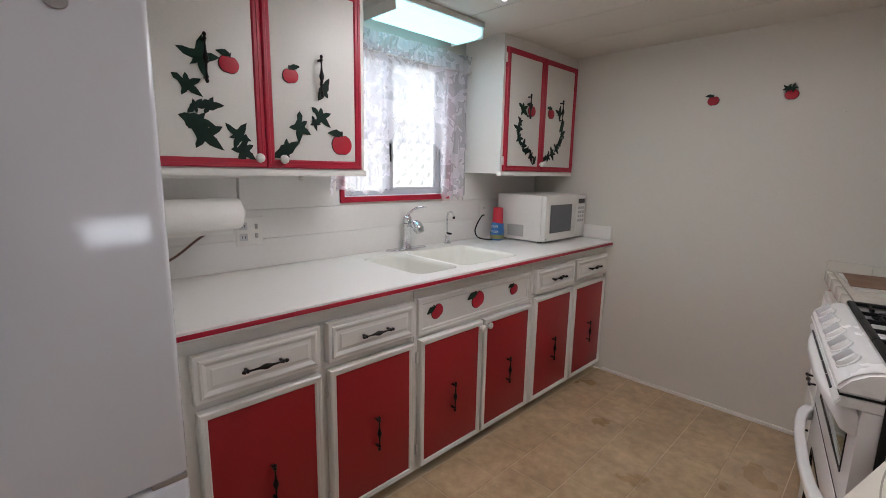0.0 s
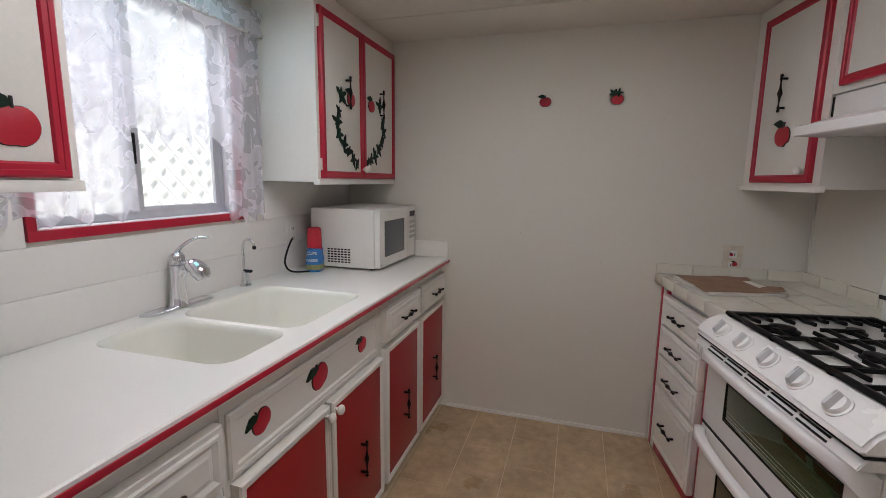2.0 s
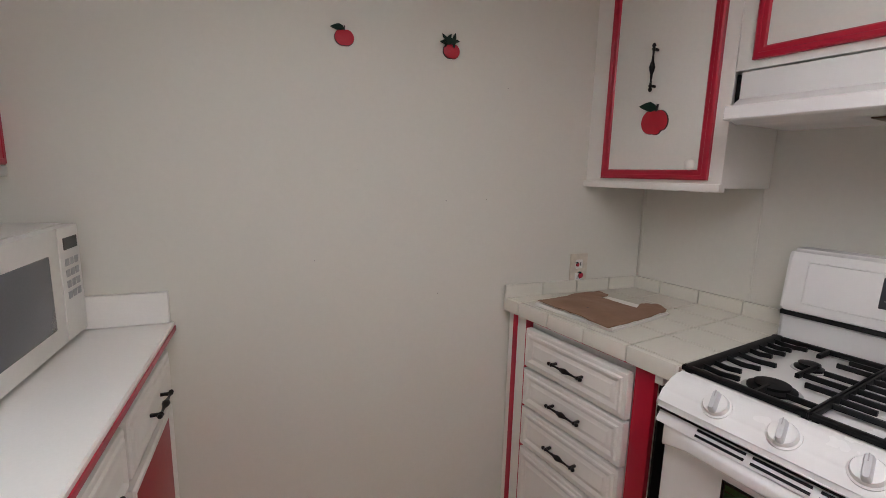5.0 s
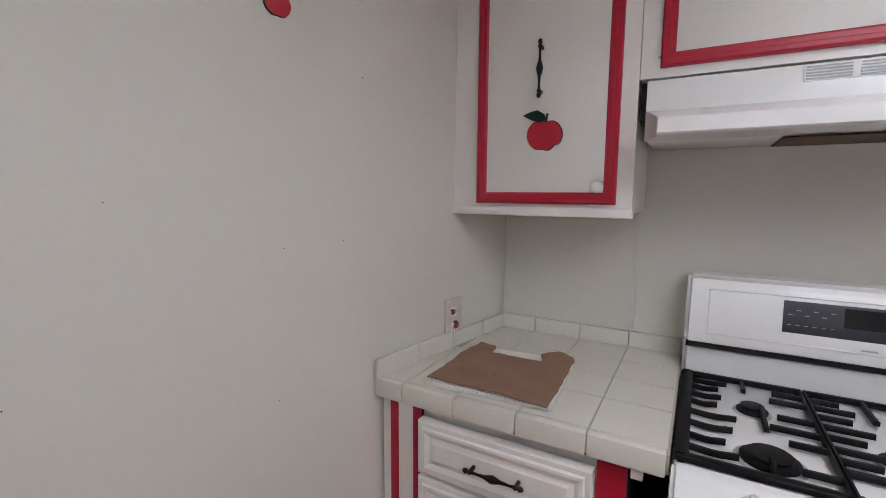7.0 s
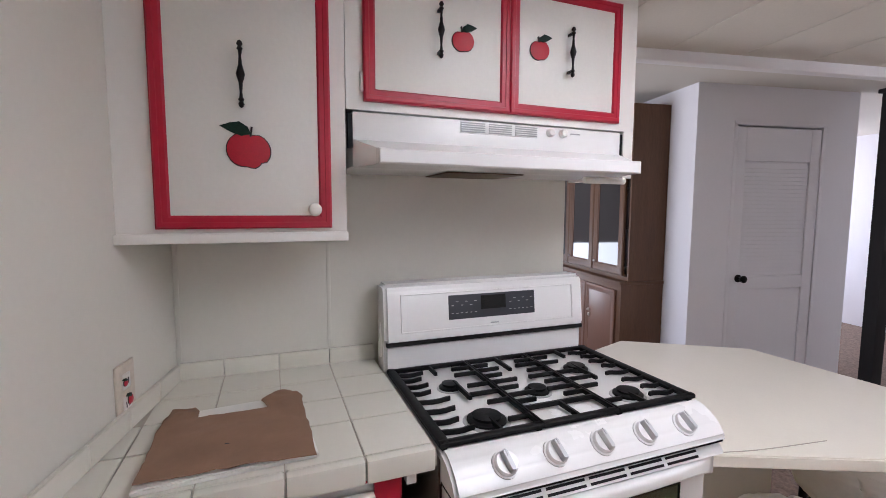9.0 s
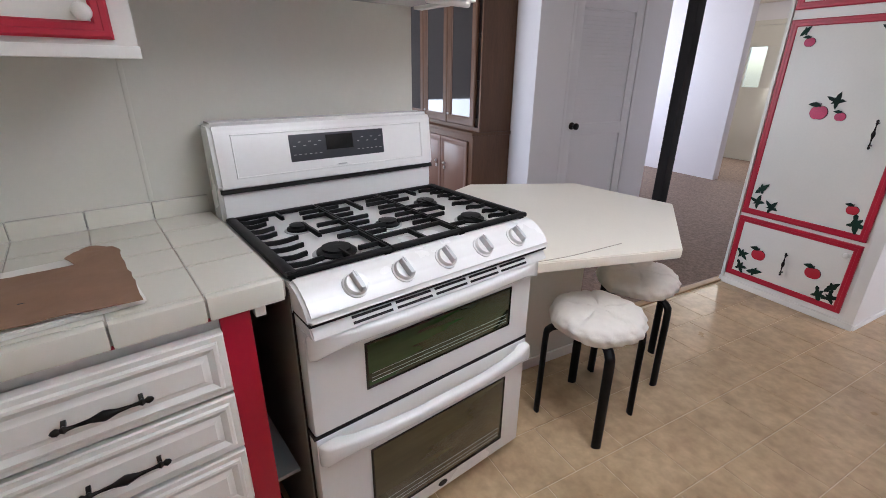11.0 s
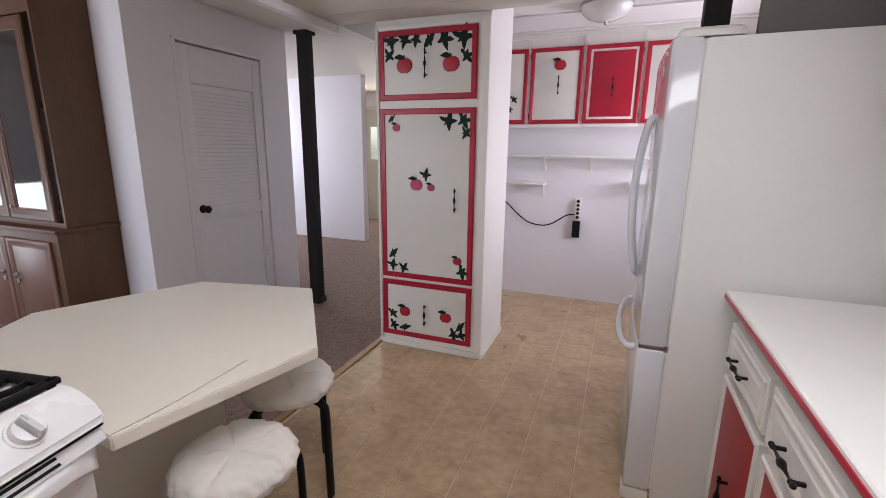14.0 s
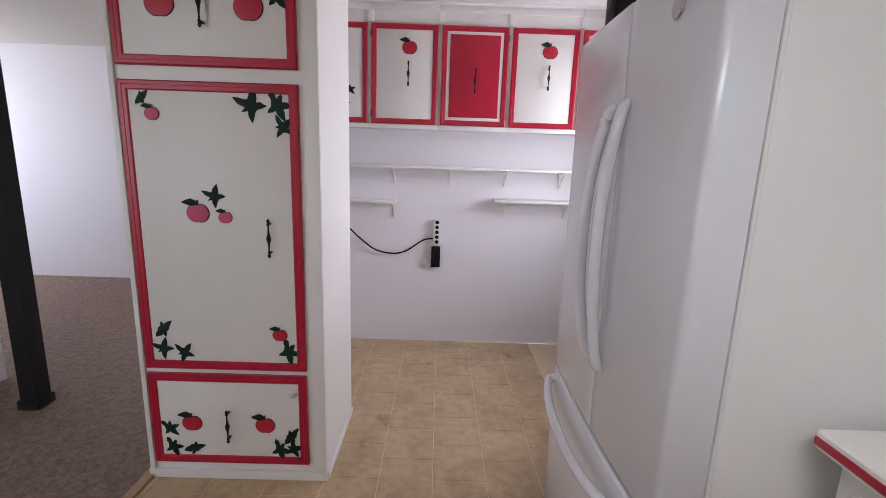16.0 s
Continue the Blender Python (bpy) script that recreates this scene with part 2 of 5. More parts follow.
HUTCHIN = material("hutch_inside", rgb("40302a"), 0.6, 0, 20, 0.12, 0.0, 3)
FROST = material("frosted_glass", rgb("dcdad8"), 0.25, 0, 30, 0.08, 0.05, 9)

# ---- mesh helpers ----


def cube(bm, x0, x1, y0, y1, z0, z1, bevel=0.0, seg=2, mat=0):
    r = bmesh.ops.create_cube(bm, size=1.0, matrix=Matrix.Translation(((x0 + x1) / 2, (y0 + y1) / 2, (z0 + z1) / 2)) @ Matrix.Diagonal((abs(x1 - x0), abs(y1 - y0), abs(z1 - z0), 1)))
    faces = {f for v in r["verts"] for f in v.link_faces}
    if bevel:
        edges = {e for v in r["verts"] for e in v.link_edges}
        out = bmesh.ops.bevel(bm, geom=list(edges), offset=bevel, segments=seg, affect="EDGES", profile=0.6)
        faces = set(out["faces"]) | {f for f in faces if f.is_valid}
        faces |= {g for f in list(faces) for e in f.edges for g in e.link_faces}
    for f in faces:
        f.material_index = mat
    return bm


def boxes(*specs, bevel=0.0, seg=2):
    bm = bmesh.new()
    for s in specs:
        cube(bm, *s[:6], bevel=s[6] if len(s) > 6 else bevel, seg=seg)
    return bm


def prism(points, z0, z1, bevel=0.0):
    """An upright block over a plan polygon."""
    bm = bmesh.new()
    f = bm.faces.new([bm.verts.new((x, y, z0)) for x, y in points])
    r = bmesh.ops.extrude_face_region(bm, geom=[f])
    bmesh.ops.translate(bm, vec=(0, 0, z1 - z0), verts=[v for v in r["geom"] if isinstance(v, bmesh.types.BMVert)])
    bmesh.ops.recalc_face_normals(bm, faces=bm.faces)
    if bevel:
        bmesh.ops.bevel(bm, geom=[e for e in bm.edges], offset=bevel, segments=2, affect="EDGES")
    return bm


def profile(points, x0, x1, bevel=0.0):
    """A (y, z) outline drawn out along x."""
    bm = bmesh.new()
    f = bm.faces.new([bm.verts.new((x0, y, z)) for y, z in points])
    r = bmesh.ops.extrude_face_region(bm, geom=[f])
    bmesh.ops.translate(bm, vec=(x1 - x0, 0, 0), verts=[v for v in r["geom"] if isinstance(v, bmesh.types.BMVert)])
    bmesh.ops.recalc_face_normals(bm, faces=bm.faces)
    if bevel:
        bmesh.ops.bevel(bm, geom=[e for e in bm.edges], offset=bevel, segments=3, affect="EDGES")
    return bm


def lathe(rings, seg=16, m=None):
    """A turned shape from (radius, z) rings."""
    bm = bmesh.new()
    rows = [[bm.verts.new((r * math.cos(a * math.tau / seg), r * math.sin(a * math.tau / seg), z)) for a in range(seg)] for r, z in rings]
    for a, b in zip(rows, rows[1:]):
        for i in range(seg):
            bm.faces.new((a[i], a[(i + 1) % seg], b[(i + 1) % seg], b[i]))
    bm.faces.new(rows[0][::-1])
    bm.faces.new(rows[-1])
    if m:
        bm.transform(m)
    return bm


def tube(points, radius, seg=10):
    """A round bar along points (radius may be a list)."""
    bm = bmesh.new()
    pts = [Vector(p) for p in points]
    rows, up = [], Vector((0.13, 0.21, 0.97)).normalized()
    for i, p in enumerate(pts):
        d = (pts[min(i + 1, len(pts) - 1)] - pts[max(i - 1, 0)]).normalized()
        a = d.cross(up)
        a = a.normalized() if a.length > 1e-3 else d.cross(Vector((1, 0, 0))).normalized()
        b = d.cross(a).normalized()
        r = radius[i] if isinstance(radius, (list, tuple)) else radius
        rows.append([bm.verts.new(p + r * (math.cos(k * math.tau / seg) * a + math.sin(k * math.tau / seg) * b)) for k in range(seg)])
    for a, b in zip(rows, rows[1:]):
        for i in range(seg):
            bm.faces.new((a[i], a[(i + 1) % seg], b[(i + 1) % seg], b[i]))
    bm.faces.new(rows[0][::-1])
    bm.faces.new(rows[-1])
    bmesh.ops.recalc_face_normals(bm, faces=bm.faces)
    return bm


def smooth_path(points, n=6):
    """Catmull-Rom through points."""
    p = [Vector(q) for q in points]
    p = [2 * p[0] - p[1]] + p + [2 * p[-1] - p[-2]]
    out = []
    for i in range(1, len(p) - 2):
        for k in range(n):
            t = k / n
            out.append(0.5 * ((2 * p[i]) + (p[i + 1] - p[i - 1]) * t + (2 * p[i - 1] - 5 * p[i] + 4 * p[i + 1] - p[i + 2]) * t * t + (3 * p[i] - p[i - 1] - 3 * p[i + 1] + p[i + 2]) * t ** 3))
    return out + [p[-2]]


def join(*bms):
    bm = bmesh.new()
    for b in bms:
        me = bpy.data.meshes.new("tmp")
        b.to_mesh(me)
        bm.from_mesh(me)
        bpy.data.meshes.remove(me)
        b.free()
    return bm


def to_mesh(name, bm, mats, smooth=None):
    me = bpy.data.meshes.new(name)
    bm.to_mesh(me)
    bm.free()
    for m in (mats if isinstance(mats, (list, tuple)) else [mats]):
        me.materials.append(m)
    if smooth is not None:
        me.polygons.foreach_set("use_smooth", [True] * len(me.polygons))
        me.set_sharp_from_angle(angle=radians(smooth))
    return me


def part(name, bm, mats, parent=None, label="", at=None, smooth=40):
    me = bm if isinstance(bm, bpy.types.Mesh) else to_mesh(name, bm, mats, smooth)
    ob = new(name, me)
    if parent is not None:
        ob.parent = parent
    if at is not None:
        ob.matrix_basis = at
    if label:
        ob["label"] = label
    return ob


def thing(name, m, label, category, group="", kind=""):
    ob = new(name)
    ob.empty_display_size = 0.1
    ob.matrix_basis = m
    return tagged(ob, label, category, group, kind)


def structure(name, bm, mats, label, category, at=None):
    return tagged(part(name, bm, mats, None, "", at), label, category, "", "structure")


# frames in which a front looks along -y: x to the right as one faces it
SKEW = 10.03
RUN = pose(0.111, 2.695, 0, 0, 0, SKEW)        # the skewed run: x is depth, y along it


def left_front(y, x=-1.178):
    return pose(x, y, 0, 0, 0, 90)


def run_front(y, x=0.02):
    return RUN @ pose(x, y, 0, 0, 0, -90)


def back_front(x, y):
    return pose(x, y, 0, 0, 0, 180)


# ---- decorations and fittings ----


def leaf_mesh(name, points, seed):
    rnd = random.Random(seed)
    bm = bmesh.new()
    n = len(points)
    ring = [bm.verts.new((x * (1 + 0.1 * rnd.uniform(-1, 1)), -0.0025, z * (1 + 0.1 * rnd.uniform(-1, 1)))) for x, z in points]
    base = [bm.verts.new((v.co.x * 1.04, 0.0, v.co.z * 1.04)) for v in ring]
    mid = bm.verts.new((0, -0.0034, 0))
    for i in range(n):
        bm.faces.new((mid, ring[i], ring[(i + 1) % n]))
        bm.faces.new((ring[i], base[i], base[(i + 1) % n], ring[(i + 1) % n]))
    bmesh.ops.recalc_face_normals(bm, faces=bm.faces)
    return to_mesh(name, bm, [LEAFM])


def lobed(lobes, valley=0.26):
    """An ivy leaf outline from (angle, length, half width in degrees) lobes."""
    out = []
    for k, (ang, r, w) in enumerate(lobes):
        nxt = lobes[(k + 1) % len(lobes)][0] + (360 if k == len(lobes) - 1 else 0)
        for da, q in ((-w, 0.52), (-w * 0.5, 0.74), (0, 1.0), (w * 0.7, 0.66), (w, 0.50)):
            out.append((0.55 * r * q * math.cos(radians(ang + da)), 0.55 * r * q * math.sin(radians(ang + da))))
        mid = radians((ang + nxt) / 2)
        out.append((0.55 * valley * math.cos(mid), 0.55 * valley * math.sin(mid)))
    return out


LEAVES = [leaf_mesh("leaf", lobed([(12, 0.95, 25), (85, 1.05, 27), (165, 1.1, 22), (225, 0.62, 24), (285, 0.9, 24)], 0.40), 3),
          leaf_mesh("leaf", lobed([(30, 0.9, 26), (100, 0.75, 26), (150, 1.1, 20), (250, 0.8, 28), (325, 1.1, 22)], 0.38), 5),
          leaf_mesh("leaf", lobed([(65, 1.1, 24), (125, 0.7, 24), (245, 1.0, 34), (305, 0.7, 24)], 0.46), 8)]


def apple_mesh(name, body, bite=False):
    """A cut-out apple of height 1 with dark rim, stem and leaf."""
    bm = bmesh.new()
    n = 28
    rim, inn, dome = [], [], []
    for k in range(n):
        a = math.tau * k / n
        r = 0.44 * (1 + 0.06 * math.cos(2 * a) - 0.16 * math.exp(-((a - math.pi / 2) / 0.35) ** 2) - 0.09 * math.exp(-((a - 3 * math.pi / 2) / 0.3) ** 2))
        if bite:
            r *= 1 - 0.16 * math.exp(-((a - 5.55) / 0.16) ** 2)
        c, s = math.cos(a), math.sin(a)
        rim.append(bm.verts.new((r * c, 0.0, r * s)))
        inn.append(bm.verts.new((r * 0.95 * c, -0.035, r * 0.95 * s)))
        dome.append(bm.verts.new((r * 0.6 * c, -0.06, r * 0.6 * s)))
    mid = bm.verts.new((0, -0.065, 0))
    for k in range(n):
        j = (k + 1) % n
        bm.faces.new((rim[k], rim[j], inn[j], inn[k])).material_index = 1
        bm.faces.new((inn[k], inn[j], dome[j], dome[k]))
        bm.faces.new((dome[k], dome[j], mid))
    cube(bm, -0.02, 0.02, -0.06, 0.0, 0.30, 0.52, 0, 1, 1)
    lf = [(0.0, 0.36), (-0.08, 0.50), (-0.26, 0.58), (-0.44, 0.52), (-0.62, 0.42), (-0.40, 0.33), (-0.18, 0.28)]
    vs = [bm.verts.new((x, -0.07, z)) for x, z in lf]
    vb = [bm.verts.new((x * 1.03, 0.0, z)) for x, z in lf]
    bm.faces.new(vs[::-1]).material_index = 2
    for k in range(len(lf)):
        j = (k + 1) % len(lf)
        bm.faces.new((vs[k], vs[j], vb[j], vb[k])).material_index = 2
    bmesh.ops.recalc_face_normals(bm, faces=bm.faces)
    return to_mesh(name, bm, [body, OUTL, LEAFM], 30)


APPLES = {"A": apple_mesh("apple", APPLER), "B": apple_mesh("apple", APPLER, True), "P": apple_mesh("apple", APPLEP)}


def pull_mesh():
    """A turned spindle pull, 0.15 m, upright."""
    rings = [(0.001, -0.075), (0.005, -0.072), (0.007, -0.066), (0.004, -0.061), (0.007, -0.056), (0.004, -0.051), (0.003, -0.04), (0.0045, -0.02), (0.008, -0.008), (0.010, 0.0)]
    rings += [(r, -z) for r, z in rings[-2::-1]]
    a = lathe(rings, 8, pose(0, -0.024, 0))
    b = boxes((-0.004, 0.004, -0.024, 0, -0.060, -0.052), (-0.004, 0.004, -0.024, 0, 0.052, 0.060), bevel=0.0015)
    return to_mesh("handle", join(a, b), [BRONZE], 50)


PULL = pull_mesh()
KNOBM = to_mesh("knob", lathe([(0.006, 0), (0.006, 0.012), (0.013, 0.015), (0.017, 0.021), (0.016, 0.028), (0.009, 0.033), (0.001, 0.034)], 14, pose(0, 0, 0, 90)), [PLASW], 60)
HINGE = to_mesh("hinge", boxes((-0.008, 0.004, -0.010, 0.004, -0.025, 0.025), bevel=0.002), [PLASW], 40)
HINGEB = to_mesh("hinge", boxes((-0.006, 0.004, -0.010, 0.004, -0.02, 0.02), bevel=0.002), [BRONZE], 40)


def decorate(door, spec, y=-0.002):
    """Apples (A, B, P), leaves (L), upright pulls (H), level pulls (I), knobs (K), hinges (N, M): letter x z [size [turn]]."""
    for item in spec.split(","):
        q = item.split()
        if not q:
            continue
        k, x, z = q[0], float(q[1]), float(q[2])
        s = float(q[3]) if len(q) > 3 else 0.05
        turn = float(q[4]) if len(q) > 4 else 0.0
        if k in "ABP":
            flip = -1 if turn < -500 else 1
            part("apple", APPLES[k], None, door, "painted apple with a dark green leaf", pose(x, y, z, 0, (turn if flip > 0 else turn + 1000), 0) @ Matrix.Diagonal((s * flip, 0.1, s, 1)))
        elif k == "L":
            part("leaf", LEAVES[int(abs(turn)) % 3], None, door, "", pose(x, y, z, 0, turn, 0) @ Matrix.Diagonal((1.0 * s, 1, 1.0 * s, 1)))
        elif k in "HI":
            part("handle", PULL, None, door, "dark bronze spindle handle", pose(x, y, z, 0, 90 if k == "I" else 0, 0) @ Matrix.Diagonal((1, 1, s / 0.15 if s != 0.05 else 1, 1)))
        elif k == "K":
            part("knob", KNOBM, None, door, "round white knob", pose(x, y, z))
        elif k in "NM":
            part("hinge", HINGE if k == "N" else HINGEB, None, door, "", pose(x, 0.0, z))


def frame_bars(w, h, fw, t=0.018, bevel=0.005):
    """A mitred frame as one closed ring."""
    bm = bmesh.new()
    c = max(bevel, 0.0008)
    rings = []
    for inset, y in ((0, 0), (0, -t + c), (c, -t), (fw * 0.45, -t), (fw * 0.5, -t + 0.002), (fw - c, -t + 0.002), (fw, -t + 0.002 + c), (fw, 0)):
        rings.append([bm.verts.new((x, y, z)) for x, z in ((inset, inset), (w - inset, inset), (w - inset, h - inset), (inset, h - inset))])
    for a, b in zip(rings, rings[1:] + rings[:1]):
        for i in range(4):
            bm.faces.new((a[i], a[(i + 1) % 4], b[(i + 1) % 4], b[i]))
    bmesh.ops.recalc_face_normals(bm, faces=bm.faces)
    return bm


def door_leaf(parent, x, z, w, h, fmat, pmat, fw=0.028, spec="", label="", name="door", t=0.018):
    d = part(name, frame_bars(w, h, fw, t), fmat, parent, label, pose(x, 0, z))
    part("panel", boxes((fw - 0.003, w - fw + 0.003, -t + 0.007, 0.0, fw - 0.003, h - fw + 0.003), bevel=0.002), pmat, d)
    decorate(d, spec, -t + 0.006)
    return d


def drawer_front(parent, x, z, w, h, spec, name="drawer_front"):
    """A stepped, raised drawer front in one piece."""
    loops = []
    for inset, y in ((0, 0), (0, -0.024), (0.003, -0.027), (0.014, -0.027), (0.018, -0.032), (0.024, -0.033), (0.036, -0.027), (0.042, -0.028), (0.05, -0.032)):
        loops.append([(inset, y, inset), (w - inset, y, inset), (w - inset, y, h - inset), (inset, y, h - inset)])
    d = part(name, loft(loops), WHITE, parent, "", pose(x, 0, z), 25)
    decorate(d, spec, -0.032)
    return d


def rrect(x0, x1, y0, y1, r, z, n=6):
    out = []
    for cx, cy, a0 in ((x1 - r, y1 - r, 0), (x0 + r, y1 - r, 90), (x0 + r, y0 + r, 180), (x1 - r, y0 + r, 270)):
        for k in range(n + 1):
            a = radians(a0 + 90 * k / n)
            out.append((cx + r * math.cos(a), cy + r * math.sin(a), z))
    return out


def loft(loops, close=True):
    """A skin over loops of equal length, closed at the last."""
    bm = bmesh.new()
    rows = [[bm.verts.new(p) for p in lp] for lp in loops]
    for a, b in zip(rows, rows[1:]):
        for i in range(len(a)):
            j = (i + 1) % len(a)
            bm.faces.new((a[i], a[j], b[j], b[i]))
    if close:
        bm.faces.new(rows[-1])
    bmesh.ops.recalc_face_normals(bm, faces=bm.faces)
    return bm

# ---- structure ----
CZ = 2.15
structure("wall_west", boxes((-1.91, -1.79, -1.92, -1.42, 0, 2.42), (-1.91, -1.79, -1.42, -0.72, 0, 1.0), (-1.91, -1.79, -1.42, -0.72, 1.95, 2.42), (-1.91, -1.79, -0.72, 1.71, 0, 2.42), (-1.91, -1.79, 2.45, 3.52, 0, 2.42),
          (-1.91, -1.79, 1.71, 2.45, 0, 1.235), (-1.91, -1.79, 1.71, 2.45, 1.99, 2.42)), WALL, "pale greige painted outer kitchen wall with a window", "wall")
structure("wall_north", boxes((-1.79, 2.1, 3.4, 3.52, 0, 2.6), (2.1, 3.7, 3.4, 3.52, 0, 1.0), (2.1, 3.7, 3.4, 3.52, 2.1, 2.6), (3.7, 5.32, 3.4, 3.52, 0, 2.6)), WALL, "plain greige painted wall at the kitchen's end", "wall")
run_back = [(RUN @ Vector((x, y, 0)))[:2] for x, y in ((0.64, -0.78), (0.74, -0.78), (0.74, 0.584), (0.64, 0.602))]
structure("wall_partition", prism(run_back, 0, 2.18), WALL, "greige painted partition behind the stove", "wall")
structure("trim", boxes((0.6365, 0.642, 0.146, 0.158, 0.974, 2.1), (0.6365, 0.642, 0.588, 0.598, 0.974, 2.1), bevel=0.001), WALL, "thin painted battens on the partition", "trim", RUN)
structure("wall_nook", boxes((-1.79, 0.752, -1.92, -1.80, 0, 2.42)), WALLW, "white painted wall of the laundry nook", "wall")
structure("wall_nook_side", boxes((0.65, 0.752, -1.80, -0.792, 0, 2.42)), WALLW, "white painted short wall behind the pantry", "wall")
structure("wall_far", boxes((2.70, 5.2, -3.38, -3.26, 0, 2.50)), WALLW, "white painted wall across the carpeted room", "wall")
structure("wall_hall", boxes((0.752, 3.0, -5.3, -5.2, 0, 2.7), (3.86, 5.32, -5.3, -5.2, 0, 2.7), (3.0, 3.86, -5.3, -5.2, 2.05, 2.7), (0.652, 0.752, -5.3, -1.92, 0, 2.7)), WALLW, "cream painted hall walls", "wall")
structure("wall_east", boxes((5.2, 5.32, -5.3, -3.1, 0, 2.7), (5.2, 5.32, -3.1, -1.5, 0, 0.85), (5.2, 5.32, -3.1, -1.5, 2.15, 2.7), (5.2, 5.32, -1.5, 1.6, 0, 2.7), (5.2, 5.32, 2.8, 3.4, 0, 2.7), (5.2, 5.32, 1.6, 2.8, 0, 0.35), (5.2, 5.32, 1.6, 2.8, 1.0, 2.7)), WALLW, "white painted outer wall, out of view, with two window openings", "wall")
structure("wall_closet", boxes((2.104, 2.204, 0.07, 0.42, 0, 2.52), (2.104, 2.204, -1.03, -0.70, 0, 2.52), (2.104, 2.204, -0.70, 0.07, 2.075, 2.52)), WALLW, "white painted closet wall with a doorway", "wall")
structure("wall_dining", boxes((2.204, 5.2, 0.32, 0.42, 0, 2.6)), WALLW, "white painted wall behind the hutch", "wall")
structure("wall_living", boxes((2.204, 5.2, -1.03, -0.93, 0, 2.6)), WALLW, "white painted wall of the living side", "wall")

seams = [3.4, 3.03, 2.645, 2.26, 1.875, 1.49, 1.105, 0.72, 0.335, -0.05, -0.26]
structure("ceiling", boxes((-1.79, 1.06, -0.26, 3.4, CZ + 0.012, CZ + 0.05), *[(-1.79, 1.06, b + 0.0025, a - 0.0025, CZ, CZ + 0.014, 0.003) for a, b in zip(seams, seams[1:])]), CEIL, "low panelled kitchen ceiling with open seams", "ceiling")
structure("ceiling_nook", boxes((-1.79, 1.06, -1.92, -0.262, 2.30, 2.34), (-1.79, 1.06, -0.27, -0.25, CZ + 0.05, 2.31), (0.65, 1.06, -5.3, -1.92, 2.30, 2.34), (1.04, 1.075, -5.3, -0.25, 2.16, 2.34), *[(-1.79, 1.06, y - 0.02, y + 0.02, 2.288, 2.301, 0.003) for y in (-1.45, -1.0, -0.55)]), CEILW, "white panelled nook ceiling with battens", "ceiling")
bm = profile([(1.06, 2.17), (2.1, 2.36), (5.3, 2.36), (5.3, 2.44), (2.1, 2.44), (1.06, 2.23)], -3.52, 5.3)
bm.transform(Matrix(((0, 1, 0, 0), (-1, 0, 0, 0), (0, 0, 1, 0), (0, 0, 0, 1))))
structure("ceiling_dining", bm, CEIL, "sloping pale ceiling of the dining and living side", "ceiling")
structure("trim", boxes((1.03, 1.085, -0.262, 3.4, 2.10, 2.166, 0.006), (1.085, 1.12, -0.262, 3.4, 2.125, 2.178, 0.006)), CEILW, "white moulding along the ceiling's edge", "trim")

# ---- exterior ----
structure("ground", boxes((-60, 60, -60, 60, -0.75, -0.62)), GROUND, "pale concrete ground outside", "ground")
# added sunlit sheet that whitens the view through the window
structure("backdrop", boxes((-5.2, -5.0, -6, 9, -0.62, 3.2)), LATT, "pale backdrop added behind the fence for the bright outdoors", "backdrop")
lat = bmesh.new()
for i in range(-14, 40):
    for sgn in (1, -1):
        c = i * 0.155
        cube(lat, -0.017, 0.017, -0.012 + 0.012 * sgn, -0.004 + 0.012 * sgn, -1.3, 1.3)
        lat.verts.ensure_lookup_table()
        bmesh.ops.transform(lat, matrix=pose(c, 0, 0, 0, 45 * sgn, 0), verts=lat.verts[-8:])
for p, n in (((0, 0, 0.92), (0, 0, 1)), ((0, 0, -0.92), (0, 0, -1)), ((4.4, 0, 0), (1, 0, 0)), ((-0.8, 0, 0), (-1, 0, 0))):
    bmesh.ops.bisect_plane(lat, geom=list(lat.verts) + list(lat.edges) + list(lat.faces), plane_co=p, plane_no=n, clear_outer=True)
fence = thing("lattice_fence", pose(-3.1, 0.6, 0.90, 0, 0, 90), "white diagonal lattice fence panel outside the window", "fence")
part("lattice", lat, LATT, fence)
part("rail", boxes((-0.8, 4.4, -0.03, 0.03, 0.9, 0.97), (-0.8, 4.4, -0.03, 0.03, -0.97, -0.9), (-0.84, -0.78, -0.03, 0.03, -1.525, 0.97), (4.38, 4.44, -0.03, 0.03, -1.525, 0.97), bevel=0.004), LATT, fence)

# ---- kitchen window ----
win = tagged(new("window_1"), "aluminium sliding window with red painted trim over the sink", "window", "", "structure")
win.matrix_basis = left_front(2.08, -1.79)
part("window_trim", boxes((-0.395, 0.395, -0.014, 0, 0.006, 0.035), (-0.395, -0.371, -0.0135, 0, 0.03, 0.80), (0.371, 0.395, -0.0135, 0, 0.03, 0.80), (-0.395, 0.395, -0.014, 0, 0.776, 0.80), bevel=0.003), RED, win, "red painted wooden trim", pose(0, 0, 1.2))
part("window_reveal", boxes((-0.37, -0.36, 0, 0.11, 0.035, 0.79), (0.36, 0.37, 0, 0.11, 0.035, 0.79), (-0.36, 0.36, 0, 0.11, 0.026, 0.037), (-0.36, 0.36, 0, 0.11, 0.78, 0.79)), WALLW, win, "", pose(0, 0, 1.2))
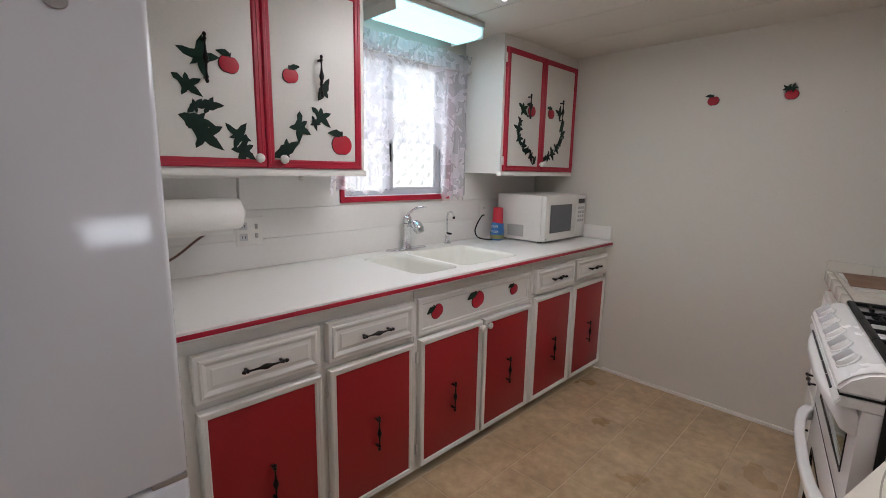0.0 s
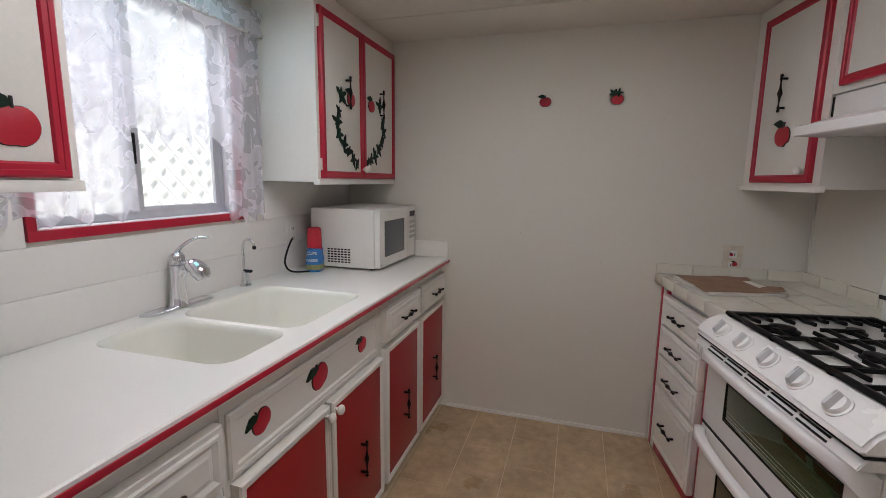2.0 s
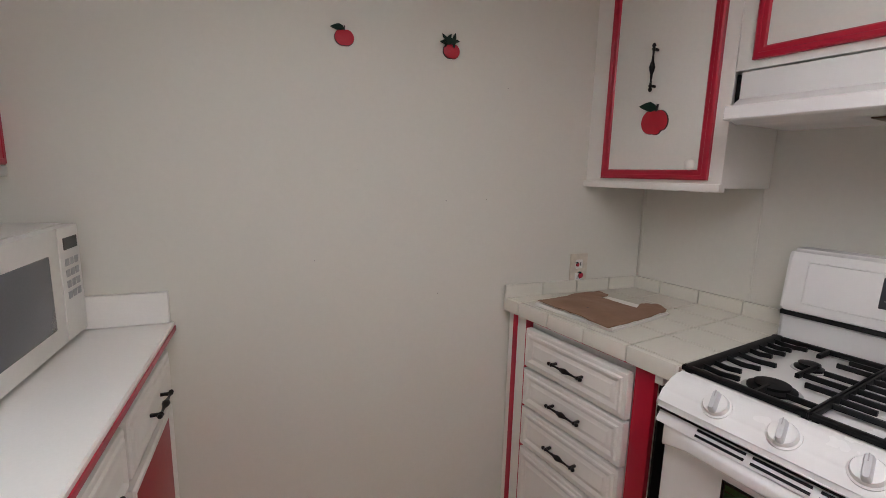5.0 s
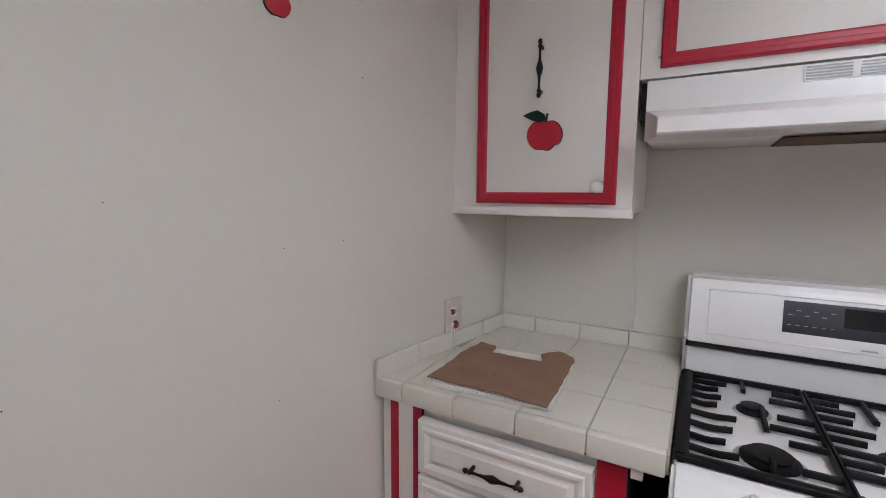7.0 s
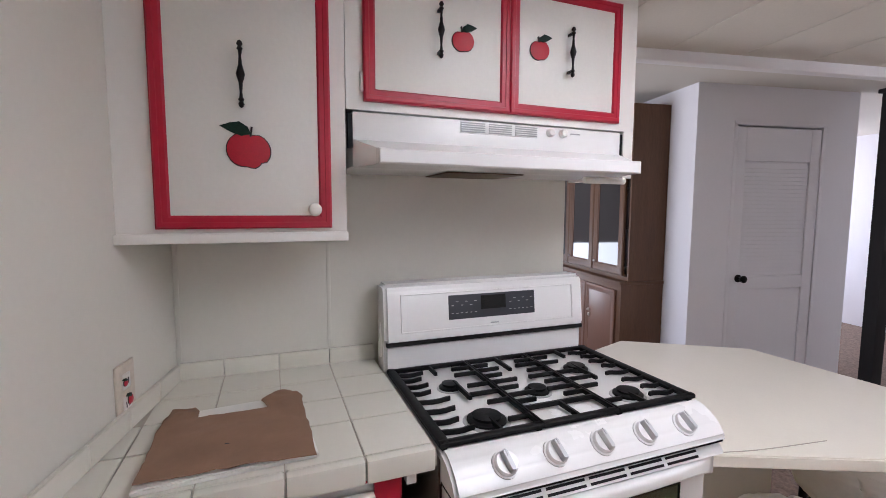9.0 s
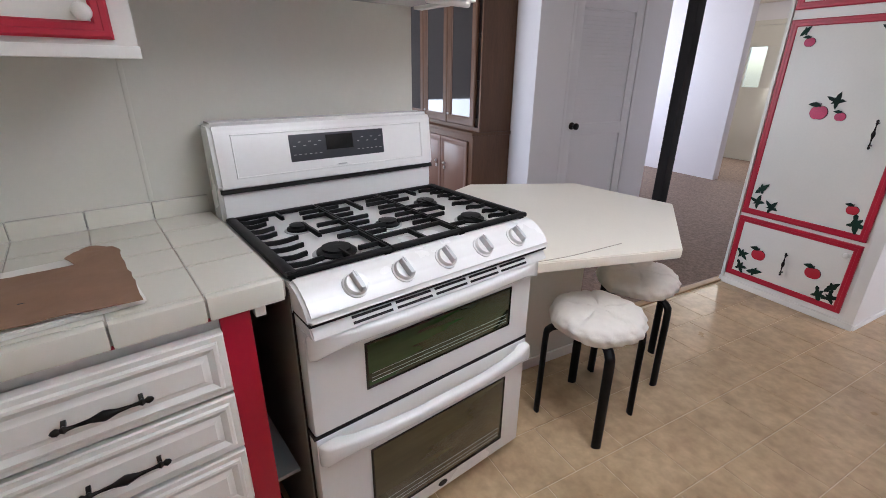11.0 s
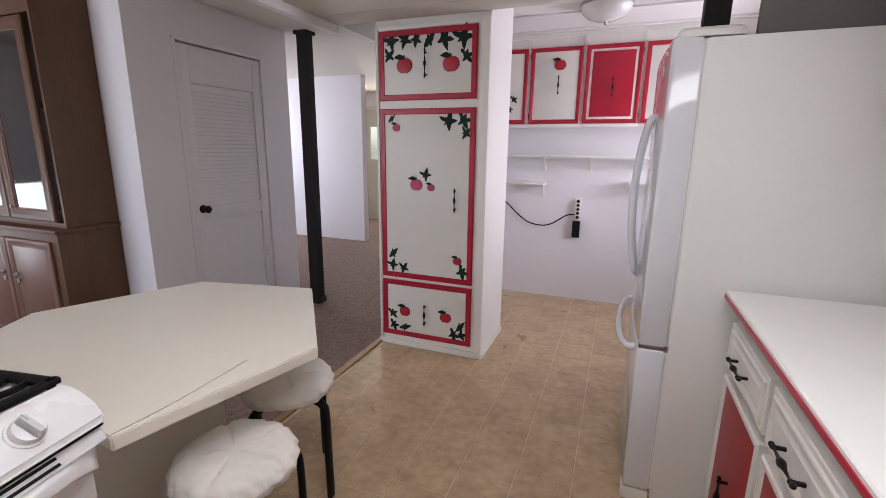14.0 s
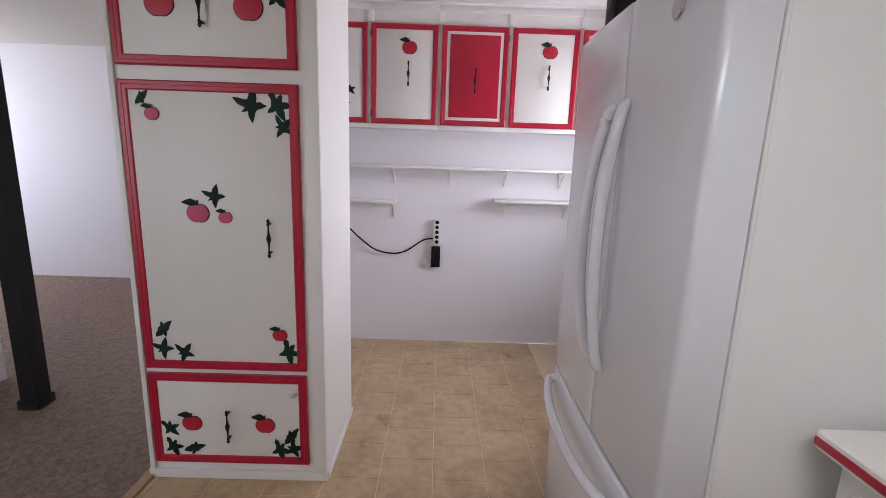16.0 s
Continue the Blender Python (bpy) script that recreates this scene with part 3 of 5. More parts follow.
part("window_frame", boxes((-0.36, 0.36, 0.05, 0.085, 0.037, 0.062), (-0.36, 0.36, 0.05, 0.085, 0.755, 0.78), (-0.36, -0.338, 0.052, 0.083, 0.06, 0.757), (0.338, 0.36, 0.052, 0.083, 0.06, 0.757), (-0.06, -0.03, 0.040, 0.083, 0.06, 0.757), (-0.033, -0.008, 0.052, 0.07, 0.06, 0.757), (0.315, 0.338, 0.055, 0.07, 0.06, 0.757), (-0.008, 0.316, 0.055, 0.07, 0.06, 0.078), bevel=0.002), ALU, win, "grey aluminium frame", pose(0, 0, 1.2))
part("window_latch", boxes((-0.052, -0.04, 0.028, 0.042, 0.22, 0.32), bevel=0.002), BLACK, win, "dark latch", pose(0, 0, 1.2))
for a, b in ((-0.34, -0.06), (-0.03, 0.32)):
    g = part("pane", boxes((a, b, 0.061, 0.064, 0.062, 0.757)), GLASS, win, "", pose(0, 0, 1.2))
    g.visible_shadow = False


def drape(name, x0, x1, z0, z1, fold, depth, scallop, label, seed):
    """A gathered lace panel hanging from z1 with a scalloped hem."""
    nx, nz = 90, 26
    bm = bmesh.new()
    grid = []
    for j in range(nz + 1):
        row = []
        v = j / nz
        for i in range(nx + 1):
            u = i / nx
            y = depth * (0.35 + 0.65 * v) * math.sin(u * fold * math.tau + 1.7 * math.sin(u * 7 + seed)) + 0.006 * math.sin(u * 31 + v * 5)
            hem = scallop * abs(math.sin(u * fold * 1.3 * math.pi + seed)) * v ** 6
            row.append(bm.verts.new((x0 + (x1 - x0) * u, y, z1 - (z1 - z0) * v + hem)))
        grid.append(row)
    for j in range(nz):
        for i in range(nx):
            bm.faces.new((grid[j][i], grid[j][i + 1], grid[j + 1][i + 1], grid[j + 1][i]))
    bmesh.ops.solidify(bm, geom=list(bm.faces), thickness=0.0012)
    return bm


curtain = thing("lace_curtain", left_front(2.08, -1.765), "white lace curtains and ruffled valance over the window", "curtain")
part("valance", drape("valance", -0.45, 0.50, 1.47, 1.99, 9, 0.012, 0.06, "", 0.4), LACE, curtain, "", pose(0, -0.016, 0), 80)
part("curtain_panel", drape("panel", 0.30, 0.51, 1.19, 1.97, 3, 0.014, 0.035, "", 1.9), LACE, curtain, "", pose(0, -0.004, 0), 80)
part("curtain_panel", drape("panel", -0.46, -0.10, 1.24, 1.97, 3, 0.014, 0.035, "", 2.6), LACE, curtain, "", pose(0, -0.004, 0), 80)
part("ruffle", drape("ruffle", -0.45, 0.50, 1.95, 2.05, 26, 0.012, 0.01, "", 0.9), LACE, curtain, "", pose(0, -0.042, 0), 80)
part("curtain_rod", tube([(-0.47, -0.02, 1.965), (0.51, -0.02, 1.965)], 0.008), PLASW, curtain)

# ---- base cabinets on the window side ----


def base_unit(y0, y1, doors, drawers, label, false_front=None):
    c = thing("base_cabinet", left_front(y0), label, "cabinet", "base cabinets under the white counter")
    w = y1 - y0
    part("body", boxes((0, 0.018, 0.02, 0.605, 0.036, 0.892), (w - 0.018, w, 0.02, 0.605, 0.036, 0.892), (0.018, w - 0.018, 0.02, 0.605, 0.036, 0.05), (0.018, w - 0.018, 0.585, 0.605, 0.05, 0.892)), WHITE, c)
    # shadow under the cabinet is put into the toe kick's near-black
    part("toe_kick", boxes((0, w, 0.05, 0.60, 0.0, 0.037)), DARK, c, "recessed toe kick, near-black for the shade at the floor")
    part("face_frame", boxes((0, w, 0, 0.02, 0.036, 0.058), (0, w, 0, 0.02, 0.84, 0.892), (0, 0.058, 0.0004, 0.02, 0.05, 0.85), (w - 0.04, w, 0.0004, 0.02, 0.05, 0.85), (w / 2 - 0.03, w / 2 + 0.045, 0.0004, 0.02, 0.05, 0.85), (0.05, w - 0.035, 0.0006, 0.02, 0.655, 0.71), bevel=0.002), WHITE, c)
    for x, z, dw, h, spec in doors:
        door_leaf(c, x, z, dw, h, WHITE, REDP, 0.026, spec, "red panelled door in a white moulded frame", t=0.030)
    for x, z, dw, h, spec in drawers:
        drawer_front(c, x, z, dw, h, spec)
    if false_front:
        x, z, dw, h, spec = false_front
        d = part("false_front", join(frame_bars(dw, h, 0.03, 0.012), boxes((0.02, dw - 0.02, -0.004, 0, 0.02, h - 0.02))), WHITE, c, "white false drawer front with apple cut-outs", pose(x, 0, z))
        decorate(d, spec, -0.004)
    return c


base_unit(0.755, 1.655, [(0.05, 0.06, 0.40, 0.60, "H 0.21 0.28"), (0.485, 0.06, 0.40, 0.60, "H 0.20 0.28,N 0.0 0.52,N 0.0 0.08")], [(0.045, 0.69, 0.405, 0.15, "I 0.20 0.075"), (0.48, 0.69, 0.405, 0.15, "I 0.20 0.075")], "white base cabinet with two red doors and two drawers")
base_unit(1.657, 2.515, [(0.02, 0.06, 0.405, 0.60, "H 0.20 0.28,K 0.385 0.57,N 0.0 0.52,N 0.0 0.08"), (0.44, 0.06, 0.40, 0.60, "H 0.20 0.28,K 0.02 0.57")], [], "white sink base cabinet with two red doors", (0.015, 0.675, 0.825, 0.165, "A 0.118 0.088 0.080 -35,A 0.392 0.09 0.10 -25,A 0.682 0.09 0.07 -15"))
base_unit(2.517, 3.398, [(0.02, 0.06, 0.405, 0.62, "H 0.20 0.28"), (0.455, 0.06, 0.405, 0.62, "H 0.20 0.28")], [(0.02, 0.705, 0.415, 0.14, "I 0.205 0.07"), (0.46, 0.705, 0.41, 0.14, "I 0.205 0.07")], "white base cabinet with two red doors beside the end wall")

# ---- counter and sink ----


counter = thing("worktop", pose(0, 0, 0), "long white laminate worktop with a red front edge", "worktop")
top = bmesh.new()
rings = [[top.verts.new((x, y, z)) for x, y in ((x0, y0), (x1, y0), (x1, y1), (x0, y1))] for x0, x1, y0, y1, z in ((-1.70, -1.198, 1.710, 2.475, 0.894), (-1.788, -1.134, 0.745, 3.398, 0.894), (-1.788, -1.130, 0.745, 3.398, 0.898), (-1.788, -1.130, 0.745, 3.398, 0.926), (-1.788, -1.134, 0.745, 3.398, 0.93), (-1.70, -1.198, 1.710, 2.475, 0.93))]
for ra, rb in zip(rings, rings[1:] + rings[:1]):
    for i in range(4):
        top.faces.new((ra[i], ra[(i + 1) % 4], rb[(i + 1) % 4], rb[i]))
bmesh.ops.recalc_face_normals(top, faces=top.faces)
part("top", top, LAM, counter)
part("front_edge", boxes((-1.131, -1.127, 0.745, 3.398, 0.903, 0.918, 0.0012)), RED, counter, "red painted edge strip")
part("splash", boxes((-1.779, -1.14, 3.380, 3.399, 0.931, 1.025, 0.003)), LAM, counter, "white upstand on the end wall")
sink = thing("sink", pose(0, 0, 0), "cream double-bowl sink set into the worktop", "sink")
for y0, y1 in ((1.710, 2.0), (2.0, 2.475)):
    a, b = y0, y1
    i0, i1 = (y0 + 0.012 if y0 < 1.9 else y0 + 0.010), (y1 - 0.010 if y0 < 1.9 else y1 - 0.016)
    part("rim", loft([rrect(-1.70, -1.198, a, b, 0.002, 0.9), rrect(-1.70, -1.198, a, b, 0.002, 0.9298), rrect(-1.674, -1.215, i0, i1, 0.062, 0.9302)], False), LAM, sink, "", None, 30)
    loops = [rrect(-1.674 + d, -1.215 - d, i0 + d, i1 - d, 0.062, z) for d, z in ((0.0, 0.9302), (0.003, 0.9285), (0.008, 0.922), (0.014, 0.908), (0.026, 0.79), (0.034, 0.765), (0.050, 0.750), (0.075, 0.745))]
    part("bowl", loft(loops), SINK, sink, "", None, 50)
    part("drain", lathe([(0.035, 0.0), (0.035, 0.004), (0.02, 0.002)], 18, pose(-1.47, (i0 + i1) / 2, 0.746)), STEEL, sink)

faucet = thing("faucet", pose(-1.742, 2.088, 0.932) @ Matrix.Diagonal((0.86, 1, 0.84, 1)), "chrome kitchen faucet with a single lever", "faucet")
part("base_plate", loft([rrect(-0.030, 0.030, -0.145, 0.145, 0.028, 0), rrect(-0.030, 0.030, -0.145, 0.145, 0.028, 0.004), rrect(-0.024, 0.024, -0.135, 0.135, 0.022, 0.009)]), CHROME, faucet)
part("body", tube([(0, 0, 0.006), (0, 0, 0.02), (0.001, 0, 0.05), (0.004, 0, 0.11), (0.006, 0, 0.16), (0.006, 0, 0.175)], [0.034, 0.031, 0.028, 0.024, 0.026, 0.026], 22), CHROME, faucet, "", None, 60)
part("cap", tube([(0.006, 0, 0.177), (0.006, 0, 0.182), (0.006, 0, 0.215), (0.005, 0, 0.225), (0.004, 0, 0.230)], [0.024, 0.027, 0.026, 0.020, 0.006], 22), CHROME, faucet, "", None, 60)
part("spout", tube(smooth_path([(0.01, 0.004, 0.130), (0.035, 0.006, 0.165), (0.065, 0.008, 0.178), (0.092, 0.010, 0.168), (0.112, 0.011, 0.142), (0.120, 0.012, 0.122)]), [0.020] * 10 + [0.021, 0.023, 0.025, 0.027, 0.028, 0.029, 0.030, 0.030, 0.030, 0.031, 0.032, 0.033, 0.034, 0.033, 0.031, 0.029, 0.028, 0.027, 0.026, 0.024, 0.022][:21], 16), CHROME, faucet, "", None, 60)
part("lever", tube(smooth_path([(0.004, 0, 0.222), (0.020, 0.006, 0.246), (0.050, 0.018, 0.272), (0.085, 0.032, 0.288), (0.125, 0.046, 0.289)], 4), [0.012, 0.011, 0.010, 0.009, 0.008, 0.008, 0.007, 0.007, 0.007, 0.007, 0.0065, 0.0065, 0.006, 0.006, 0.006, 0.005, 0.004], 12), CHROME, faucet, "", None, 60)
tap = thing("water_tap", pose(-1.742, 2.418, 0.931), "slim chrome drinking water tap beside the sink", "tap")
part("base", lathe([(0.023, 0), (0.023, 0.005), (0.017, 0.010), (0.012, 0.05), (0.014, 0.058), (0.007, 0.064)], 16), CHROME, tap)
part("spout", tube(smooth_path([(-0.004, 0, 0.055), (-0.006, 0, 0.15), (0.002, 0, 0.185), (0.024, 0, 0.198), (0.045, 0, 0.188), (0.052, 0, 0.168)]), 0.0055), CHROME, tap, "", None, 60)
part("tip", lathe([(0.0075, 0), (0.0075, 0.014)], 12, pose(0.052, 0, 0.158)), BLACK, tap, "dark spout tip")
part("lever", boxes((-0.006, 0.034, -0.007, 0.007, 0.058, 0.070), bevel=0.004), BLACK, tap, "black lever")

wallboards = structure("backsplash", boxes((-1.789, -1.780, 0.745, 3.398, 0.931, 1.0612, 0.001), (-1.789, -1.780, 0.745, 3.398, 1.0624, 1.1924, 0.001), (-1.789, -1.780, 0.745, 1.68, 1.1936, 1.36, 0.001), (-1.789, -1.780, 2.482, 3.398, 1.1936, 1.36, 0.001)), BEAD, "white painted boards behind the counter", "backsplash")

# ---- wall cabinets ----


def wall_unit(m, w, z0, z1, depth, label, doors, group, lip=True):
    c = thing("wall_cabinet", m, label, "cabinet", group)
    part("body", boxes((0, w, 0.0, depth, z0, z1)), WHITE, c)
    if lip:
        part("lower_rail", boxes((-0.006, w + 0.002, -0.012, 0.02, z0 - 0.012, z0 + 0.012), bevel=0.002), WHITE, c)
    for x, z, dw, h, fm, pm, spec in doors:
        door_leaf(c, x, z, dw, h, fm, pm, 0.032, spec, "white door in a red frame with ivy and apple cut-outs" if pm is PANEL else "red door in a white frame")
    return c


hooked = wall_unit(left_front(0.76, -1.489), 0.87, 1.358, 2.149, 0.298, "white wall cabinet with red-framed apple and ivy doors", [
    (0.015, 1.375, 0.41, 0.705, RED, PANEL, "H 0.215 0.351 0.16,L 0.205 0.354 0.115 3,L 0.160 0.264 0.09 4,L 0.179 0.198 0.06 20,L 0.223 0.205 0.085 62,L 0.183 0.152 0.10 80,L 0.201 0.110 0.125 7,L 0.312 0.110 0.09 30,L 0.330 0.061 0.10 70,A 0.295 0.346 0.075 10,K 0.379 0.035"),
    (0.427, 1.375, 0.42, 0.705, RED, PANEL, "A 0.105 0.343 0.07 -1010,H 0.223 0.356 0.16,L 0.244 0.312 0.09 5,L 0.229 0.205 0.09 10,L 0.200 0.179 0.05 40,L 0.136 0.159 0.10 61,L 0.079 0.071 0.11 35,A 0.322 0.100 0.105 0,K 0.059 0.033,N 0.42 0.06")],
    "wall cabinets")
part("hook", lathe([(0.004, 0), (0.004, -0.012), (0.012, -0.016), (0.014, -0.026), (0.006, -0.030)], 12, pose(0.60, 0.06, 1.358)), PLASW, hooked, "small white cup hook")
wall_unit(left_front(2.592, -1.489), 0.806, 1.366, 2.149, 0.298, "white wall cabinet with red-framed ivy wreath doors", [
    (0.020, 1.382, 0.383, 0.70, RED, PANEL, "H 0.214 0.390,L 0.170 0.372 0.095 4,A 0.258 0.368 0.085 0,L 0.142 0.300 0.055 22,L 0.130 0.252 0.085 9,L 0.140 0.198 0.08 31,L 0.186 0.158 0.075 15,L 0.228 0.128 0.08 62,L 0.272 0.095 0.075 40,L 0.312 0.070 0.06 8,K 0.369 0.046,N 0.0 0.06,N 0.0 0.64"),
    (0.403, 1.382, 0.398, 0.70, RED, PANEL, "H 0.201 0.395,L 0.196 0.385 0.085 6,A 0.095 0.372 0.080 0,L 0.236 0.305 0.085 8,L 0.243 0.252 0.075 51,L 0.222 0.200 0.085 23,L 0.180 0.155 0.075 16,L 0.132 0.122 0.085 34,L 0.086 0.100 0.065 70,L 0.050 0.085 0.07 41,K 0.020 0.052")],
    "wall cabinets")
wall_unit(run_front(0.655, 0.342), 0.52, 1.365, 2.149, 0.297, "white wall cabinet with one red-framed apple door", [
    (0.08, 1.388, 0.40, 0.70, RED, PANEL, "H 0.193 0.363 0.155,B 0.205 0.19 0.11 8,K 0.356 0.047,N 0.0 0.06")], "wall cabinets")
hoodcab = wall_unit(run_front(0.133, 0.342), 0.965, 1.70, 2.149, 0.297, "white wall cabinet over the hood with two red-framed doors", [
    (0.045, 1.722, 0.435, 0.378, RED, PANEL, "H 0.209 0.20,A 0.283 0.187 0.075 -1010,N 0.0 0.05"), (0.48, 1.722, 0.412, 0.378, RED, PANEL, "A 0.10 0.194 0.075 -1010,H 0.205 0.195")], "wall cabinets", False)
part("side_panel", boxes((0.925, 0.965, 0.0, 0.297, 1.545, 1.70), bevel=0.002), WHITE, hoodcab, "white end panel")

# ---- hood ----
hood = thing("range_hood", run_front(0.128, 0.342), "white range hood with vents and two knobs", "hood")
part("body", boxes((0.012, 0.905, 0.0, 0.295, 1.552, 1.695), bevel=0.003), ENAMEL, hood)
part("canopy", loft([[(xa, y, za), (xb, y, za), (xb, y, zb), (xa, y, zb)] for xa, xb, y, za, zb in ((0.012, 0.905, 0.002, 1.548, 1.622), (0.050, 0.862, -0.105, 1.548, 1.590), (0.050, 0.862, -0.112, 1.548, 1.587), (0.050, 0.862, -0.140, 1.548, 1.585), (0.053, 0.859, -0.144, 1.551, 1.582))]), ENAMEL, hood)
# black fillers carry the shade of the slits at both hood ends
for x0, x1 in ((0.0, 0.012), (0.905, 0.915)):
    part("side_gap", boxes((x0, x1, 0.001, 0.02, 1.60, 1.69)), BLACK, hood)
part("grille", boxes((0.321, 0.582, -0.003, 0.0, 1.658, 1.692), bevel=0.001), ENAMEL, hood, "white vent grilles")
for k in range(3):
    for j in range(5):
        part("slat", boxes((0.324 + 0.089 * k, 0.400 + 0.089 * k, -0.0055, -0.002, 1.661 + 0.0062 * j, 1.664 + 0.0062 * j)), GREYP, hood)
for x in (0.626, 0.673):
    part("knob", lathe([(0.014, 0), (0.013, 0.012), (0.009, 0.016)], 14, pose(x, -0.001, 1.677, 90)), PLASW, hood)
part("badge", boxes((0.705, 0.74, -0.002, 0, 1.676, 1.680)), GREYP, hood)
part("lamp_tube", tube([(0.74, -0.03, 1.532), (0.90, -0.03, 1.532)], 0.011, 12), PAPER, hood, "cream light tube under the hood")
part("filter", boxes((0.30, 0.56, 0.04, 0.25, 1.5455, 1.549, 0.001)), material("greasy_mesh", rgb("5d4a36"), 0.6, 0.2, 120, 0.4, 0.3, 9), hood, "greasy filter under the hood")

# ---- tiled counter and drawers ----
side = thing("base_cabinet", run_front(0.70), "white drawer cabinet with red stiles and four drawers", "cabinet", "drawer cabinet")
part("body", boxes((0.02, 0.04, 0.02, 0.60, 0, 0.878), (0.60, 0.62, 0.02, 0.60, 0, 0.878), (0.04, 0.60, 0.02, 0.60, 0.02, 0.05), (0.04, 0.60, 0.58, 0.60, 0.05, 0.878), (0.04, 0.60, 0.012, 0.03, 0.05, 0.878)), WHITE, side)
for s in ((0.025, 0.05, 0, 0.02, 0, 0.875), (0.098, 0.125, 0, 0.02, 0, 0.875), (0.565, 0.625, 0, 0.02, 0, 0.875)):
    part("stile", boxes(s, bevel=0.002), RED, side, "red painted stile")
for s in ((0.12, 0.57, 0.0006, 0.02, 0.86, 0.875), (0.12, 0.57, 0.0006, 0.02, 0, 0.07)):
    part("rail", boxes(s, bevel=0.002), RED, side, "red painted rail")
part("filler", boxes((0.05, 0.098, 0.003, 0.02, 0, 0.872), (0.0, 0.025, 0.003, 0.02, 0, 0.872)), WHITE, side)
# the open gap's shade is put into the colour of these sheets
part("liner", boxes((0.622, 0.628, 0.03, 0.60, 0.02, 0.87), (0.628, 0.69, 0.56, 0.60, 0.0, 0.87), (0.628, 0.69, 0.03, 0.60, 0.0, 0.012)), DARK, side, "near-black sheets standing in for shade in the gap beside the stove")
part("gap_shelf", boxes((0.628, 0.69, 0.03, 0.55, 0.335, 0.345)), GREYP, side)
part("clip", boxes((0.632, 0.655, -0.012, 0.012, 0.845, 0.872), bevel=0.003), PLASW, side)
for z, h in ((0.70, 0.142), (0.548, 0.142), (0.388, 0.15), (0.078, 0.295)):
    drawer_front(side, 0.13, z, 0.432, h, "I 0.22 %.3f" % (h / 2 if h < 0.2 else 0.16))

tiles = thing("tiled_counter", RUN, "cream tiled counter with dark joints beside the stove", "worktop")
edge = lambda x: (0.705 - 0.1742 * x) / 0.9847 - 0.004
part("bed", prism([(0.006, 0.0), (0.636, 0.0), (0.636, edge(0.636)), (0.006, edge(0.006))], 0.876, 0.916), GROUT, tiles, "dark grouted bed")
rowsx = [0.022, 0.192, 0.336, 0.480, 0.624]
colsy = [0.004, 0.156, 0.313, 0.472, 0.624, 0.75]
for i in range(4):
    for j in range(5):
        x0, x1, y0, y1 = rowsx[i] + 0.0015, rowsx[i + 1] - 0.0015, colsy[j] + 0.0015, colsy[j + 1] - 0.0015
        e0, e1 = edge(x0), edge(x1)
        if y0 > min(e0, e1) - 0.01:
            continue
        part("tile", prism([(x0, y0), (x1, y0), (x1, min(y1, e1)), (x0, min(y1, e0))], 0.912, 0.921, 0.0015), TILEM, tiles)
for j in range(5):
    y0, y1 = colsy[j] + 0.0015, min(colsy[j + 1], edge(0)) - 0.0015
    part("edge_tile", boxes((-0.004, 0.021, y0, y1, 0.872, 0.922), bevel=0.005), TILEM, tiles)
for j in range(4):
    part("splash_tile", boxes((0.620, 0.638, colsy[j] + 0.0015, min(colsy[j + 1], 0.595) - 0.0015, 0.921, 0.972), bevel=0.003), TILEM, tiles)
for k, (x0, x1) in enumerate(((-0.002, 0.16), (0.163, 0.32), (0.323, 0.48), (0.483, 0.62))):
    part("splash_tile", prism([(x0, edge(x0) - 0.012), (x1, edge(x1) - 0.012), (x1, edge(x1)), (x0, edge(x0))], 0.921, 0.972, 0.002), TILEM, tiles)
board = thing("cutting_board", RUN @ pose(0, 0, 0.9215), "white board set on the tiles with torn brown card on it", "board")
part("board", prism([(0.05, 0.245), (0.375, 0.27), (0.345, 0.575), (0.03, 0.575)], 0, 0.012, 0.003), PLASW, board)
card = prism([(0.035, 0.25), (0.33, 0.262), (0.365, 0.275), (0.372, 0.33), (0.335, 0.36), (0.30, 0.345), (0.30, 0.50), (0.335, 0.50), (0.36, 0.515), (0.358, 0.565), (0.30, 0.575), (0.045, 0.572)], 0.0125, 0.0145)
bmesh.ops.triangulate(card, faces=list(card.faces))
for cuts in (3, 2):
    bmesh.ops.subdivide_edges(card, edges=list(card.edges), cuts=cuts, use_grid_fill=True)
for v in card.verts:
    q = Vector((v.co.x * 17, v.co.y * 17, 0.3))
    v.co.z += 0.002 + 0.004 * abs(noise.noise(q)) + 0.016 * max(0.0, noise.noise(q * 0.42 + Vector((2, 0, 0)))) + 0.014 * max(0.0, v.co.x - 0.29) * 8 * abs(noise.noise(q * 1.7))
    v.co.x += 0.004 * noise.noise(q * 2.3)
    v.co.y += 0.004 * noise.noise(q * 2.3 + Vector((5, 1, 0)))
part("card", card, BOARDM, board, "torn brown card", None, 25)
part("mark", boxes((0.16, 0.165, 0.36, 0.42, 0.0172, 0.0178), (0.14, 0.145, 0.38, 0.43, 0.0172, 0.0178)), OUTL, board)

# ---- stove ----
stove = thing("gas_stove", run_front(-0.006, 0.0), "white gas stove with a double oven and black grates", "stove")
W = 0.757
part("body", boxes((0, W, 0.0, 0.60, 0.03, 0.895), bevel=0.004), ENAMEL, stove)
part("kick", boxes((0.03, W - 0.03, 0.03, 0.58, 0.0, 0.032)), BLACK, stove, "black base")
part("cooktop", boxes((0.0, W, -0.005, 0.49, 0.893, 0.908), bevel=0.006), ENAMEL, stove)
part("control_panel", profile([(0.0, 0.917), (-0.016, 0.917), (-0.045, 0.908), (-0.078, 0.886), (-0.100, 0.855), (-0.097, 0.841), (0.0, 0.841)], -0.002, W + 0.002, 0.008), ENAMEL, stove, "", None, 50)
